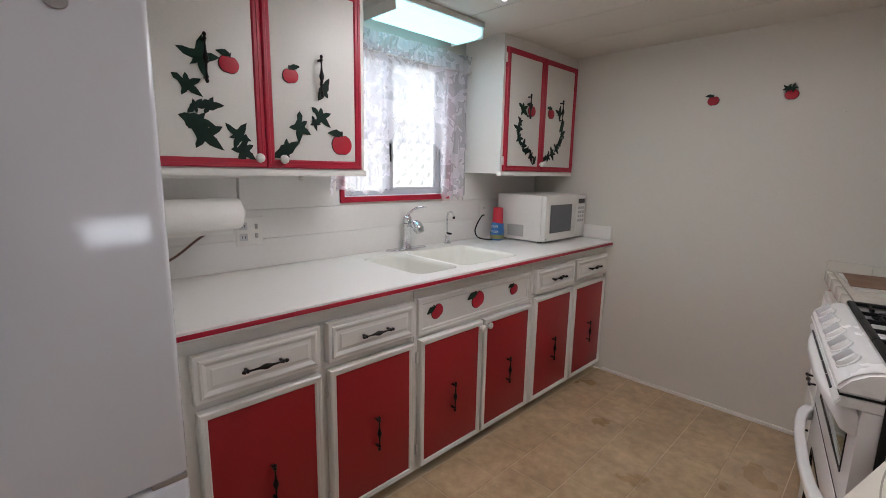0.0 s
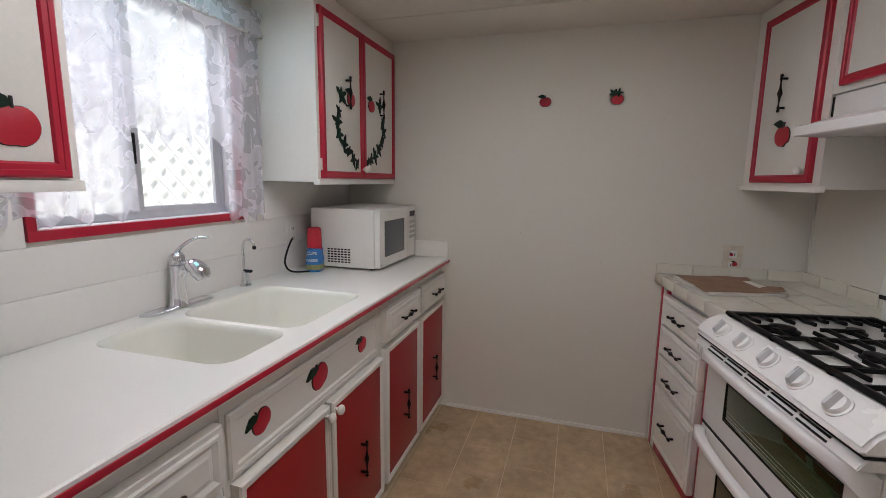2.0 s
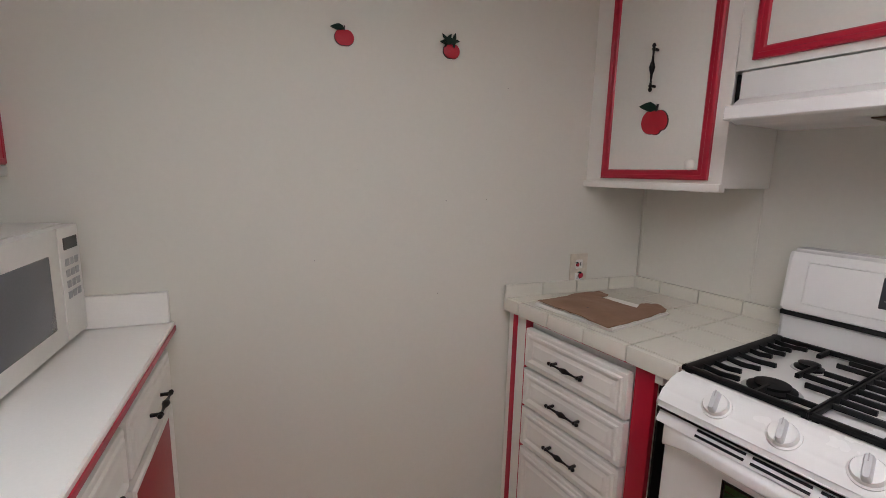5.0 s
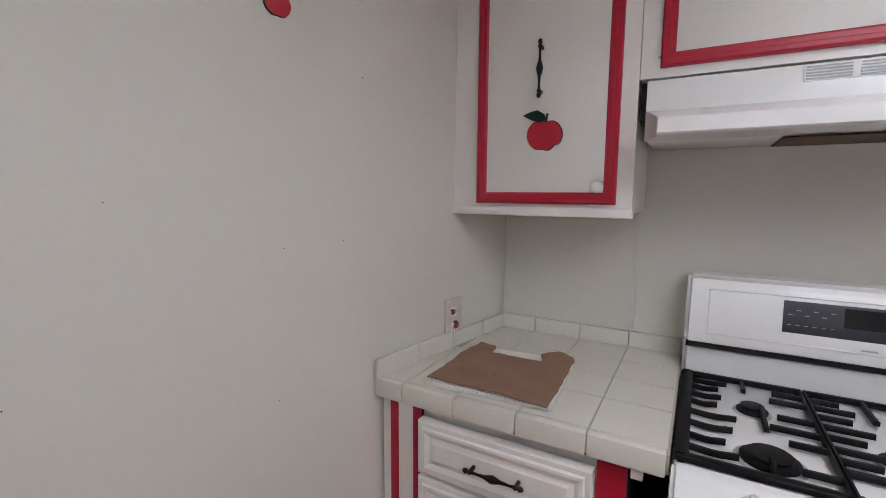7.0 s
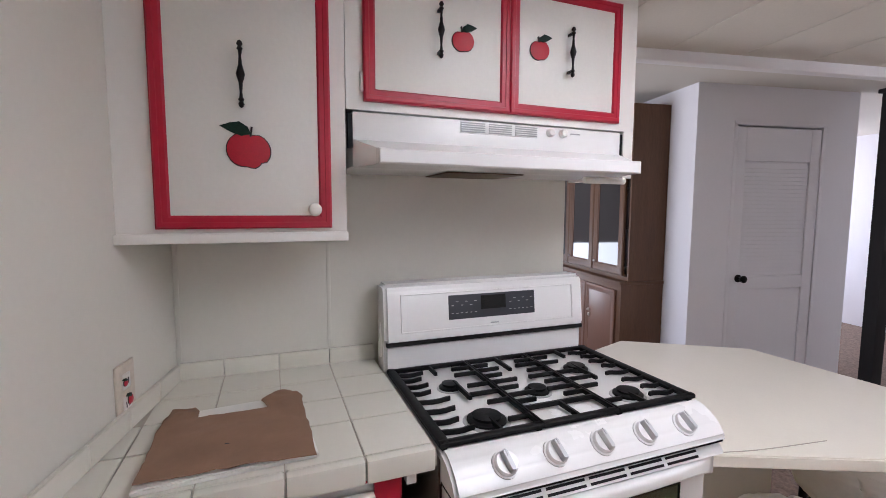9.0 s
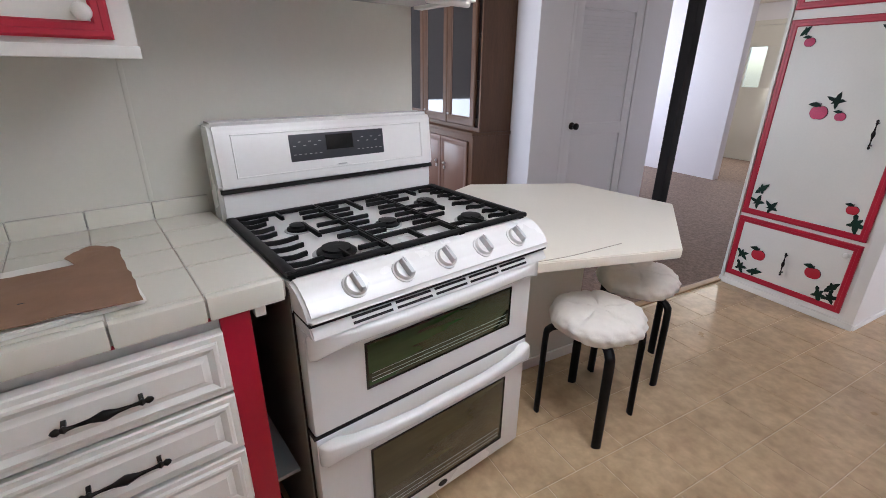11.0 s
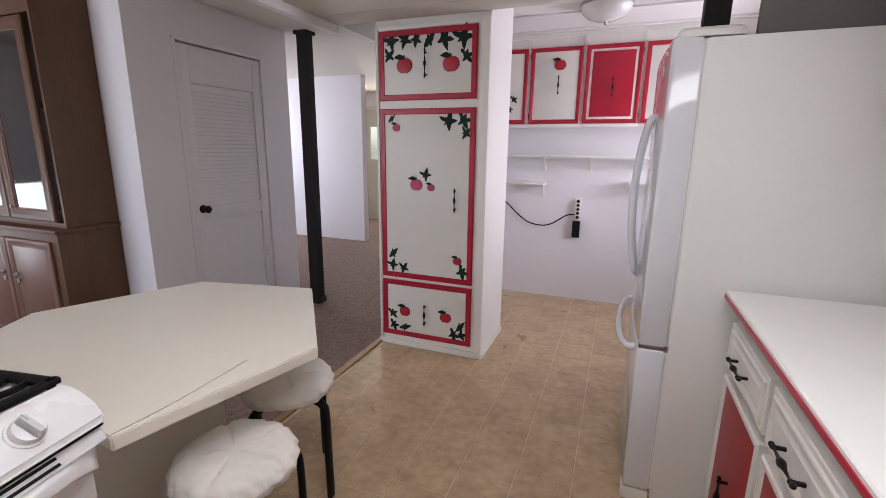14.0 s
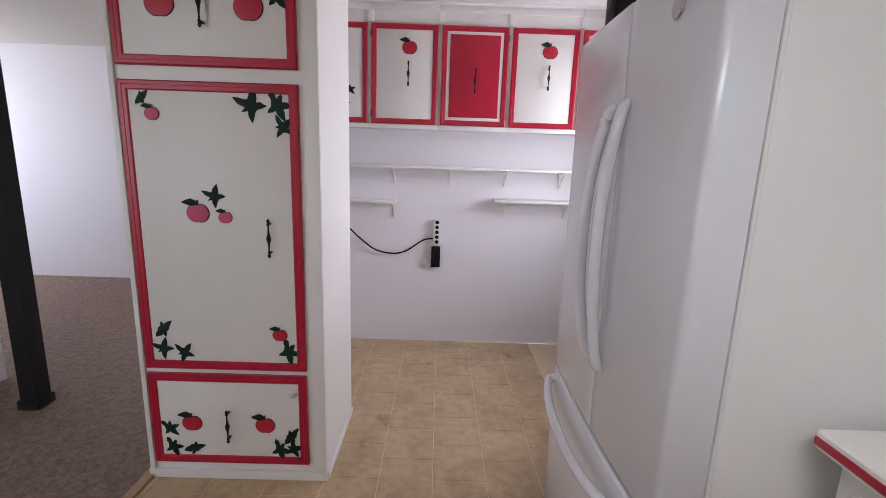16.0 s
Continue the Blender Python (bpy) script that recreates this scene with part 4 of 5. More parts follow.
for k in range(5):
    kn = part("control_knob", lathe([(0.031, 0), (0.031, 0.004), (0.027, 0.006), (0.026, 0.012), (0.024, 0.016)], 24), ENAMEL, stove, "", pose(0.124 + 0.129 * k, -0.066, 0.892, 42))
    part("grip", loft([rrect(-0.008, 0.008, -0.025, 0.025, 0.005, 0.008), rrect(-0.007, 0.007, -0.024, 0.024, 0.005, 0.026), rrect(-0.005, 0.005, -0.021, 0.021, 0.004, 0.031)]), KNOBG, kn, "light grey grip", pose(0, 0, 0, 0, 0, 10))
    part("pointer", boxes((-0.001, 0.001, 0.008, 0.023, 0.0305, 0.0318)), GREYP, kn, "", pose(0, 0, 0, 0, 0, 10))
# shade in the seam is drawn as a dark strip
part("panel_gap", boxes((0.002, W - 0.002, -0.09, 0.0, 0.836, 0.8415)), DARK, stove, "dark strip for the shaded seam under the control panel")
vent = part("vent", profile([(0.0, 0.836), (-0.080, 0.836), (-0.098, 0.812), (-0.098, 0.8065), (0.0, 0.8065)], 0.004, W - 0.004, 0.003), ENAMEL, stove)
for k in range(5):
    for z in (-0.010, 0.003):
        part("slot", boxes((0.10 + 0.115 * k, 0.202 + 0.115 * k, -0.0008, 0.004, z - 0.003, z + 0.003)), BLACK, vent, "", pose(0, -0.0895, 0.8255, -37))
for nm, z0, z1, wz0, wz1 in (("upper_door", 0.508, 0.806, 0.585, 0.716), ("lower_door", 0.055, 0.496, 0.115, 0.378)):
    d = part(nm, boxes((0.002, W - 0.002, -0.045, 0.0, z0, z1), bevel=0.008), ENAMEL, stove)
    part("oven_window", boxes((0.15, 0.66, -0.0465, -0.04, wz0, wz1), bevel=0.001), OVENGL if nm == "upper_door" else OVENGB, d, "dark tinted oven window with reflections put into its colour")
    part("window_rim", frame_bars(0.516, wz1 - wz0 + 0.006, 0.008, 0.0035, 0.001), BLACKG, d, "black printed rim", pose(0.147, -0.0455, wz0 - 0.003))
    for q in ((0.12, 0.20, 0.30) if nm == "upper_door" else (0.08, 0.13, 0.20)):
        zq = wz0 + q * (wz1 - wz0)
        part("rack_bar", tube([(0.163, -0.0462, zq), (0.647, -0.0462, zq)], 0.0009, 6), GREYP, d, "oven rack bar behind the glass")
    zh = z1 - 0.020
    secs = [(0.006, -0.046, -0.058, -0.052, 0.008), (0.016, -0.046, -0.078, -0.046, 0.014), (0.045, -0.046, -0.088, -0.034, 0.017), (0.085, -0.064, -0.100, -0.020, 0.018), (0.16, -0.078, -0.110, -0.015, 0.018), (0.27, -0.086, -0.117, -0.013, 0.018)]
    secs += [(W - a, b, c, e, f) for a, b, c, e, f in secs[::-1]]
    loops = []
    for x, yb, yf, za, zb in secs:
        r = min(0.009, (yb - yf) * 0.45)
        loops.append([(x, v, zh + u) for u, v, _ in rrect(za, zb, yf, yb, r, 0, 3)])
    bar = loft(loops)
    bar.verts.ensure_lookup_table()
    bar.faces.new([bar.verts[i] for i in range(len(loops[0]))])
    bmesh.ops.recalc_face_normals(bar, faces=bar.faces)
    part("handle", bar, ENAMEL, d, "broad white moulded handle", None, 50)
# dark strips stand in for shade between and behind the oven doors
part("gap", boxes((0.0, W, -0.042, 0.0, 0.496, 0.508)), DARK, stove)
for x in (-0.0015, W - 0.003):
    part("door_gap", boxes((x, x + 0.0045, -0.003, 0.014, 0.06, 0.835)), DARK, stove, "dark strip for the shaded gap behind the oven doors")
part("badge", lathe([(0.018, 0), (0.017, 0.003)], 18, pose(0.40, -0.045, 0.082, 90) @ Matrix.Diagonal((1, 0.6, 1, 1))), BLACK, stove, "dark oval badge")
part("backguard", profile([(0.50, 1.000), (0.485, 1.012), (0.485, 1.024), (0.502, 1.175), (0.515, 1.195), (0.60, 1.195), (0.60, 0.90), (0.50, 0.90)], -0.004, W + 0.004, 0.011), ENAMEL, stove, "", None, 50)
# likewise a dark strip for the shaded line across the backguard
part("backguard_gap", boxes((0.002, W - 0.002, 0.487, 0.503, 0.996, 1.009)), DARK, stove)
bezel = part("control_bezel", join(frame_bars(0.66, 0.125, 0.004, 0.003, 0.001)), ENAMEL, stove, "", pose(0.05, 0.4865, 1.038, -6.2))
disp = part("display", boxes((0.215, 0.548, -0.003, 0, 0.0, 0.082), bevel=0.002), GREYP, stove, "dark grey oven display", pose(0, 0.492, 1.068, -6.2))
disp.data.materials[0] = material("display_grey", rgb("37393e"), 0.3, 0, 60, 0.08, 0.02, 9)
part("screen", boxes((0.335, 0.43, -0.0045, -0.002, 0.028, 0.075)), BLACKG, disp)
for k in range(12):
    x = 0.225 + 0.017 * (k % 6) if k < 6 else 0.445 + 0.017 * (k % 6)
    part("key_mark", boxes((x, x + 0.009, -0.0038, -0.002, 0.046 + 0.012 * (k % 2), 0.048 + 0.012 * (k % 2))), GREYP, disp)
    part("key_mark", boxes((x, x + 0.008, -0.0038, -0.002, 0.020, 0.022)), GREYP, disp)
part("badge", boxes((0.37, 0.40, 0.484, 0.490, 1.046, 1.050)), GREYP, stove)


def burner(x, y, r):
    b = part("burner", lathe([(r, 0), (r, 0.008), (r * 0.75, 0.012), (r * 0.75, 0.018), (0.005, 0.02)], 22, pose(x, y, 0.908)), BLACK, stove)
    part("drip_ring", lathe([(r * 1.22, 0), (r * 1.18, 0.002), (r, 0.003)], 22, pose(x, y, 0.9078)), GREYP, b)


for x, y, r in ((0.160, 0.095, 0.050), (0.150, 0.318, 0.032), (0.378, 0.205, 0.036), (0.60, 0.318, 0.040), (0.61, 0.095, 0.042)):
    burner(x, y, r)
ZT = 0.924


def grate_bar(x0, y0, x1, y1, w=0.009, dip=0.0, n=6):
    """A cast bar with a rounded top; dip sags its middle towards the burner."""
    bm = bmesh.new()
    d = Vector((x1 - x0, y1 - y0, 0)).normalized()
    side = Vector((-d.y, d.x, 0)) * (w / 2)
    rows = []
    for k in range(n + 1):
        u = k / n
        c = Vector((x0 + (x1 - x0) * u, y0 + (y1 - y0) * u, ZT - dip * math.sin(math.pi * min(1.0, u * 1.25))))
        if dip:
            c += Vector((-d.y, d.x, 0)) * 0.003 * math.sin(math.tau * u)
        rows.append([bm.verts.new(c + side * a + Vector((0, 0, h))) for a, h in ((-1, -0.007), (-1, 0.002), (-0.6, 0.005), (0.6, 0.005), (1, 0.002), (1, -0.007))])
    for a, b in zip(rows, rows[1:]):
        for i in range(6):
            bm.faces.new((a[i], a[(i + 1) % 6], b[(i + 1) % 6], b[i]))
    bm.faces.new(rows[0][::-1])
    bm.faces.new(rows[-1])
    bmesh.ops.recalc_face_normals(bm, faces=bm.faces)
    return bm


def grate(bars, feet):
    pieces = [grate_bar(*b) for b in bars] + [boxes((a - 0.006, a + 0.006, c - 0.006, c + 0.006, 0.906, ZT)) for a, c in feet]
    part("grate", join(*pieces), BLACK, stove, "black cast-iron grate", None, 40)


# side grates: a broad outer rail, sagging fingers, a long inner bar with cross fingers
for flip in (False, True):
    fx = (lambda v: W - v) if flip else (lambda v: v)
    bars = [(fx(0.012), 0.0, fx(0.012), 0.482, 0.026), (fx(0.0), 0.008, fx(0.262), 0.008, 0.020), (fx(0.0), 0.472, fx(0.262), 0.472, 0.018), (fx(0.261), 0.0, fx(0.261), 0.475, 0.007)]
    bars += [(fx(0.018), y, fx(0.018 + n), y, 0.0085, 0.004) for y, n in ((0.055, 0.090), (0.105, 0.070), (0.165, 0.085), (0.225, 0.095), (0.285, 0.060), (0.335, 0.070), (0.385, 0.065), (0.430, 0.085))]
    bars += [(fx(0.258), y, fx(0.258 - n), y, 0.009) for y, n in ((0.06, 0.055), (0.165, 0.060), (0.225, 0.085), (0.285, 0.065), (0.375, 0.070), (0.425, 0.060))]
    bars += [(fx(0.166), 0.205, fx(0.166), 0.325, 0.010), (fx(0.138), 0.405, fx(0.138), 0.472, 0.010), (fx(0.160), 0.008, fx(0.160), 0.075, 0.010)]
    grate(bars, [(fx(0.012), 0.01), (fx(0.012), 0.47), (fx(0.257), 0.01), (fx(0.257), 0.47)])
bars = [(0.268, 0.472, 0.489, 0.472, 0.018), (0.268, 0.008, 0.489, 0.008, 0.020), (0.269, 0.0, 0.269, 0.475, 0.007), (0.488, 0.0, 0.488, 0.475, 0.007), (0.272, 0.098, 0.485, 0.098, 0.011), (0.378, 0.008, 0.378, 0.098, 0.011), (0.378, 0.36, 0.378, 0.472, 0.011)]
for y, n in ((0.425, 0.055), (0.385, 0.075), (0.335, 0.060), (0.285, 0.085), (0.235, 0.060), (0.185, 0.085), (0.140, 0.060)):
    bars += [(0.272, y, 0.272 + n, y, 0.009), (0.485, y, 0.485 - n, y, 0.009)]
grate(bars, [(0.273, 0.02), (0.484, 0.02), (0.273, 0.46), (0.484, 0.46)])
part("side_plate", boxes((-0.004, -0.0005, 0.0, 0.60, 0.03, 0.893)), material("stove_side_metal", rgb("7f786f"), 0.5, 0.2, 60, 0.1, 0.05, 5), stove, "grey side sheet")
# ---- peninsula table ----
table = thing("peninsula_table", pose(0, 0, 0), "cream laminate peninsula table with clipped corners beside the stove", "table")
part("tabletop", prism([(0.255, 1.868), (0.115, 1.30), (0.53, 0.785), (1.08, 0.905), (1.325, 1.475), (1.20, 1.70), (0.90, 1.80)], 0.698, 0.737, 0.004), TABLET, table)
part("support_panel", boxes((0.585, 0.62, 1.28, 1.83, 0, 0.705), (0.62, 1.05, 1.27, 1.30, 0, 0.705)), WALL, table, "greige support panel")
part("base_trim", boxes((0.573, 0.585, 1.28, 1.83, 0, 0.05, 0.002)), WHITE, table)
part("seam", tube(smooth_path([(0.262, 1.862, 0.7374), (0.250, 1.708, 0.7380), (0.257, 1.460, 0.7374)], 5), 0.0016, 6), GROUT, table, "lifted laminate seam")


def stool(x, y, turn, label):
    s = thing("stool", pose(x, y, 0, 0, 0, turn), label, "stool", "stools at the table")
    part("seat", lathe([(0.145, 0.420), (0.152, 0.424), (0.152, 0.436), (0.146, 0.440)], 32), BLACK, s)
    rings = [(0.160, 0.424), (0.174, 0.436), (0.181, 0.462), (0.166, 0.492), (0.13, 0.507), (0.07, 0.510), (0.02, 0.500)]
    bm = lathe(rings, 40)
    bmesh.ops.subdivide_edges(bm, edges=list(bm.edges), cuts=2, use_grid_fill=True)
    for v in bm.verts:
        a = math.atan2(v.co.y, v.co.x)
        r = math.hypot(v.co.x, v.co.y)
        v.co.z += 0.004 * math.sin(5 * a + 0.5) * min(1, r / 0.15) + 0.0015 * noise.noise(Vector((v.co.x * 22, v.co.y * 22, v.co.z * 18 + x)))
        for q in range(5):
            t5 = math.tau * q / 5 + 0.4
            away = math.hypot(v.co.x - 0.085 * math.cos(t5), v.co.y - 0.085 * math.sin(t5))
            crease = abs(math.sin(2.5 * (a - 0.4)))
            v.co.z -= (0.012 * math.exp(-(away / 0.024) ** 2) + 0.002 * math.exp(-(crease / 0.16) ** 2) * min(1, r / 0.1)) * (1 if v.co.z > 0.47 else 0)
        f = 1 + (0.018 * math.sin(17 * a + 120 * v.co.z) + 0.010 * math.sin(31 * a + 90 * v.co.z + x)) * (1 if v.co.z < 0.49 else 0.3)
        v.co.x, v.co.y = v.co.x * f, v.co.y * f
    c = part("cushion", bm, CUSH, s, "puckered off-white seat cushion", None, 80)
    for k in range(5):
        a = math.tau * k / 5 + 0.4
        part("button", lathe([(0.008, 0), (0.007, 0.004), (0.002, 0.005)], 10, pose(0.085 * math.cos(a), 0.085 * math.sin(a), 0.490)), CUSH, c)
    for k in range(4):
        bm = tube(smooth_path([(0.09, 0, 0.414), (0.15, 0, 0.413), (0.180, 0, 0.40), (0.190, 0, 0.365), (0.193, 0, 0.18), (0.196, 0, 0.0)], 5), 0.0115, 12)
        bm.transform(Matrix.Diagonal((1, 1.65, 1, 1)))
        part("leg", bm, BLACK, s, "", pose(0, 0, 0, 0, 0, 45 + 90 * k), 50)
    return s


stool(0.232, 1.560, 14.6, "black bent-leg stool with an off-white cushion near the stove")
stool(0.405, 1.125, 40, "black bent-leg stool with an off-white cushion under the table")

# ---- fridge ----
fridge = thing("fridge", left_front(-0.052, -0.986), "white french-door fridge with a bottom freezer drawer", "fridge")
FW = 0.762
part("body", boxes((0.006, FW - 0.004, 0.0, 0.76, 0.03, 1.735), bevel=0.006), FRIDGES, fridge)
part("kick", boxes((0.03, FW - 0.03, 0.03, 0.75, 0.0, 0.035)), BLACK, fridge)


def bowed(x0, x1, z0, z1, r0, r1):
    """A door slab with a softly bowed front; r0 and r1 round its upright edges."""
    front = lambda x: -0.102 - 0.011 * (1 - ((x - FW / 2) / (FW / 2)) ** 2)
    plan = [(x0, -0.014)]
    for k in range(7):
        a = radians(90 * k / 6)
        plan.append((x0 + r0 * (1 - math.cos(a)), front(x0 + r0) + r0 * (1 - math.sin(a))))
    plan += [(x0 + r0 + (x1 - r1 - x0 - r0) * k / 12, front(x0 + r0 + (x1 - r1 - x0 - r0) * k / 12)) for k in range(1, 12)]
    for k in range(7):
        a = radians(90 - 90 * k / 6)
        plan.append((x1 - r1 * (1 - math.cos(a)), front(x1 - r1) + r1 * (1 - math.sin(a))))
    plan.append((x1, -0.014))
    cx, cy = (x0 + x1) / 2, -0.06
    loops = []
    for z, s in ((z0, 0.010), (z0 + 0.003, 0.004), (z0 + 0.010, 0.0), (z1 - 0.010, 0.0), (z1 - 0.003, 0.004), (z1, 0.010)):
        loops.append([(cx + (x - cx) * (1 - s * 2 / (x1 - x0)), cy + (y - cy) * (1 - s / 0.065), z) for x, y in plan])
    bm = loft(loops)
    bm.verts.ensure_lookup_table()
    bm.faces.new([bm.verts[i] for i in range(len(plan))])
    bmesh.ops.recalc_face_normals(bm, faces=bm.faces)
    return bm


dl = part("door", bowed(0.0, 0.408, 0.672, 1.742, 0.014, 0.008), FRIDGE, fridge, "", None, 40)
dr = part("door", bowed(0.412, FW, 0.672, 1.742, 0.008, 0.014), FRIDGE, fridge, "", None, 40)
fd = part("freezer_drawer", bowed(0.0, FW, 0.06, 0.662, 0.014, 0.014), FRIDGE, fridge, "", None, 40)
SPLIT = 0.41
for d, x, sg in ((dl, SPLIT - 0.042, -1), (dr, SPLIT + 0.045, 1)):
    part("handle", tube(smooth_path([(x - sg * 0.012, -0.112, 0.865), (x, -0.132, 0.895), (x + sg * 0.008, -0.155, 1.04), (x + sg * 0.010, -0.161, 1.19), (x + sg * 0.008, -0.155, 1.34), (x, -0.132, 1.485), (x - sg * 0.012, -0.112, 1.515)], 5), 0.0145), FRIDGE, d, "long bowed white handle", None, 60)
part("handle", tube(smooth_path([(0.03, -0.102, 0.63), (0.05, -0.132, 0.62), (0.18, -0.159, 0.605), (0.35, -0.167, 0.60), (0.52, -0.159, 0.605), (0.65, -0.132, 0.62), (0.67, -0.102, 0.63)], 5), 0.0145), FRIDGE, fd, "bowed white handle", None, 60)
for x in (0.045, FW - 0.045):
    part("hinge_cover", loft([rrect(x - 0.045, x + 0.045, -0.085, 0.10, 0.02, 1.737), rrect(x - 0.045, x + 0.045, -0.085, 0.10, 0.02, 1.758), rrect(x - 0.038, x + 0.038, -0.078, 0.09, 0.02, 1.766)]), PLASW, fridge, "cream hinge cover")
    part("hinge", boxes((x - 0.03, x + 0.042, -0.102, -0.004, 0.660, 0.674), bevel=0.003), STEEL, fridge, "metal mid hinge")
    part("foot", boxes((x - 0.04, x + 0.04, -0.105, -0.004, 0.0, 0.056), bevel=0.008), PLASW, fridge)
part("gasket", boxes((0.004, FW - 0.006, -0.0145, 0.001, 0.07, 0.655), (0.004, FW - 0.006, -0.0145, 0.001, 0.68, 1.73)), FRIDGES, fridge, "white door gasket")
# raised grey strip; its colour stands for shade inside the groove
part("gasket_groove", boxes((0.0025, FW - 0.0045, -0.0095, -0.006, 0.07, 0.655), (0.0025, FW - 0.0045, -0.0095, -0.006, 0.68, 1.73)), KNOBG, fridge, "light grey strip for the groove's shade in the gasket")
part("badge", lathe([(0.020, 0), (0.018, 0.003)], 18, pose(0.62, -0.1105, 1.66, 90)), STEEL, fridge)

# added board; the dim space over the fridge is painted as its grey
board_top = thing("overhead_board", pose(0, 0, 0), "added board above the fridge, shade in its dark grey, with a pale rail", "board")
part("panel", boxes((-1.788, -1.13, 0.60, 0.62, 1.742, 2.148), bevel=0.002), GREYD, board_top)
rail = boxes((-0.34, 0.34, -0.012, 0.0, -0.02, 0.02), bevel=0.002)
part("rail", rail, KNOBG, board_top, "pale slanting rail", pose(-1.50, 0.632, 1.95, 0, -22, 0) @ Matrix.Diagonal((0.8, 1, 1, 1)))

# ---- pantry ----
pantry = thing("pantry_cabinet", back_front(0.752, -0.257), "tall white pantry cabinet with three red-framed apple doors", "cabinet")
part("body", boxes((0.0, 0.752, 0.0, 0.533, 0.0, 2.149), (0.0, 0.752, 0.016, 0.533, 2.148, 2.298)), WHITE, pantry)
part("corner_trim", boxes((0.0, 0.02, -0.012, 0.0, 0.0, 2.12), (0.70, 0.752, -0.010, 0.0, 0.0, 2.12), (0.02, 0.70, -0.012, 0, 2.09, 2.12), bevel=0.003), WHITE, pantry)
part("base_trim", boxes((-0.004, 0.756, -0.016, 0.0, 0.0, 0.04), (0.752, 0.762, 0.0, 0.533, 0.0, 0.03), bevel=0.003), WHITE, pantry)
door_leaf(pantry, 0.028, 1.673, 0.65, 0.412, RED, PANEL, 0.036, "L 0.085 0.350 0.11 3,L 0.177 0.352 0.10 30,L 0.254 0.354 0.085 61,L 0.344 0.345 0.10 14,L 0.442 0.347 0.12 40,L 0.562 0.345 0.13 9,L 0.068 0.268 0.085 45,L 0.585 0.242 0.095 16,A 0.176 0.206 0.115 0,H 0.324 0.209 0.17,A 0.486 0.202 0.115 0", "white pantry door with apples and an ivy border")
door_leaf(pantry, 0.028, 0.505, 0.65, 1.118, RED, PANEL, 0.036, "L 0.083 1.058 0.06 20,P 0.116 1.001 0.06 0,L 0.476 1.038 0.11 9,L 0.574 1.044 0.105 31,L 0.590 0.967 0.08 45,P 0.257 0.641 0.095 0,L 0.322 0.705 0.08 9,P 0.360 0.627 0.058 0,H 0.530 0.554,L 0.084 0.171 0.085 20,L 0.077 0.085 0.08 9,L 0.160 0.070 0.08 30,A 0.549 0.156 0.065 0,L 0.582 0.086 0.10 46", "white pantry door with apple clusters in the corners")
door_leaf(pantry, 0.028, 0.075, 0.65, 0.408, RED, PANEL, 0.036, "L 0.072 0.161 0.08 10,L 0.080 0.074 0.085 31,L 0.170 0.070 0.085 50,A 0.167 0.185 0.09 0,H 0.324 0.185,A 0.472 0.182 0.09 0,L 0.580 0.134 0.085 14,L 0.530 0.070 0.09 40,L 0.586 0.074 0.08 72,K 0.60 0.343", "white pantry door with apples and leaves")

# ---- nook cabinets, shelves ----
for k, x in enumerate((0.445, 0.01, -0.425, -0.86, -1.295)):
    w = 0.433
    spec = ("A 0.235 0.455 0.10 0,H 0.23 0.30" if k in (1, 3, 4) else "L 0.30 0.20 0.07 10,L 0.27 0.12 0.06 31,H 0.205 0.28" if k == 0 else "H 0.21 0.27")
    red = k == 2
    u = wall_unit(back_front(x, -1.50), w, 1.572, 2.299, 0.298, "white wall cabinet with a red door in the nook" if red else "white wall cabinet with a red-framed apple door in the nook",
                  [(0.012, 1.59, 0.41, 0.59, RED, WHITE if red else PANEL, "" if red else spec + (",M 0.0 0.06,M 0.0 0.53" if k in (1,) else ""))], "nook wall cabinets")
    if red:
        d = [c for c in u.children if c.name.startswith("door")][0]
        part("panel", boxes((0.05, 0.36, -0.016, -0.010, 0.05, 0.54), bevel=0.002), RED, d, "red centre panel")
        decorate(d, spec + ",M 0.41 0.06,M 0.41 0.53", -0.016)
    part("batten", boxes((-0.012, 0.024, -0.010, 0.0, 2.19, 2.26), (0.0, w, -0.012, 0.0, 2.255, 2.298), bevel=0.002), WHITE, u)


def shelf(x0, x1, z, brackets, label):
    s = thing("wall_shelf", pose(0, -1.80, z), label, "shelf", "nook shelves")
    part("board", boxes((x0, x1, 0.0, 0.16, 0, 0.018), bevel=0.002), WHITE, s)
    for b in brackets:
        part("bracket", join(boxes((b - 0.01, b + 0.01, 0.0, 0.006, -0.12, 0), (b - 0.01, b + 0.01, 0.0, 0.14, -0.006, 0)), tube(smooth_path([(b, 0.004, -0.11), (b, 0.05, -0.06), (b, 0.125, -0.005)], 4), 0.005, 6)), WHITE, s)
    return s


shelf(-1.60, 0.62, 1.31, (-0.12, -0.515, -0.91, -1.31), "long white wall shelf on small brackets")
shelf(-0.146, 0.62, 1.07, (-0.12, 0.40), "short white wall shelf on a bracket")
shelf(-1.60, -0.83, 1.095, (-0.91, -1.35), "short white wall shelf on brackets by the corner")
strip = thing("power_strip", pose(-0.437, -1.797, 0.76), "white power strip with dark sockets on the wall", "power strip")
part("body", boxes((-0.025, 0.025, 0.0, 0.03, 0.0, 0.188), bevel=0.004), PLASW, strip)
for k in range(5):
    part("socket", lathe([(0.014, 0), (0.013, 0.003)], 14, pose(0, 0.03, 0.022 + 0.036 * k, -90)), BLACK, strip)
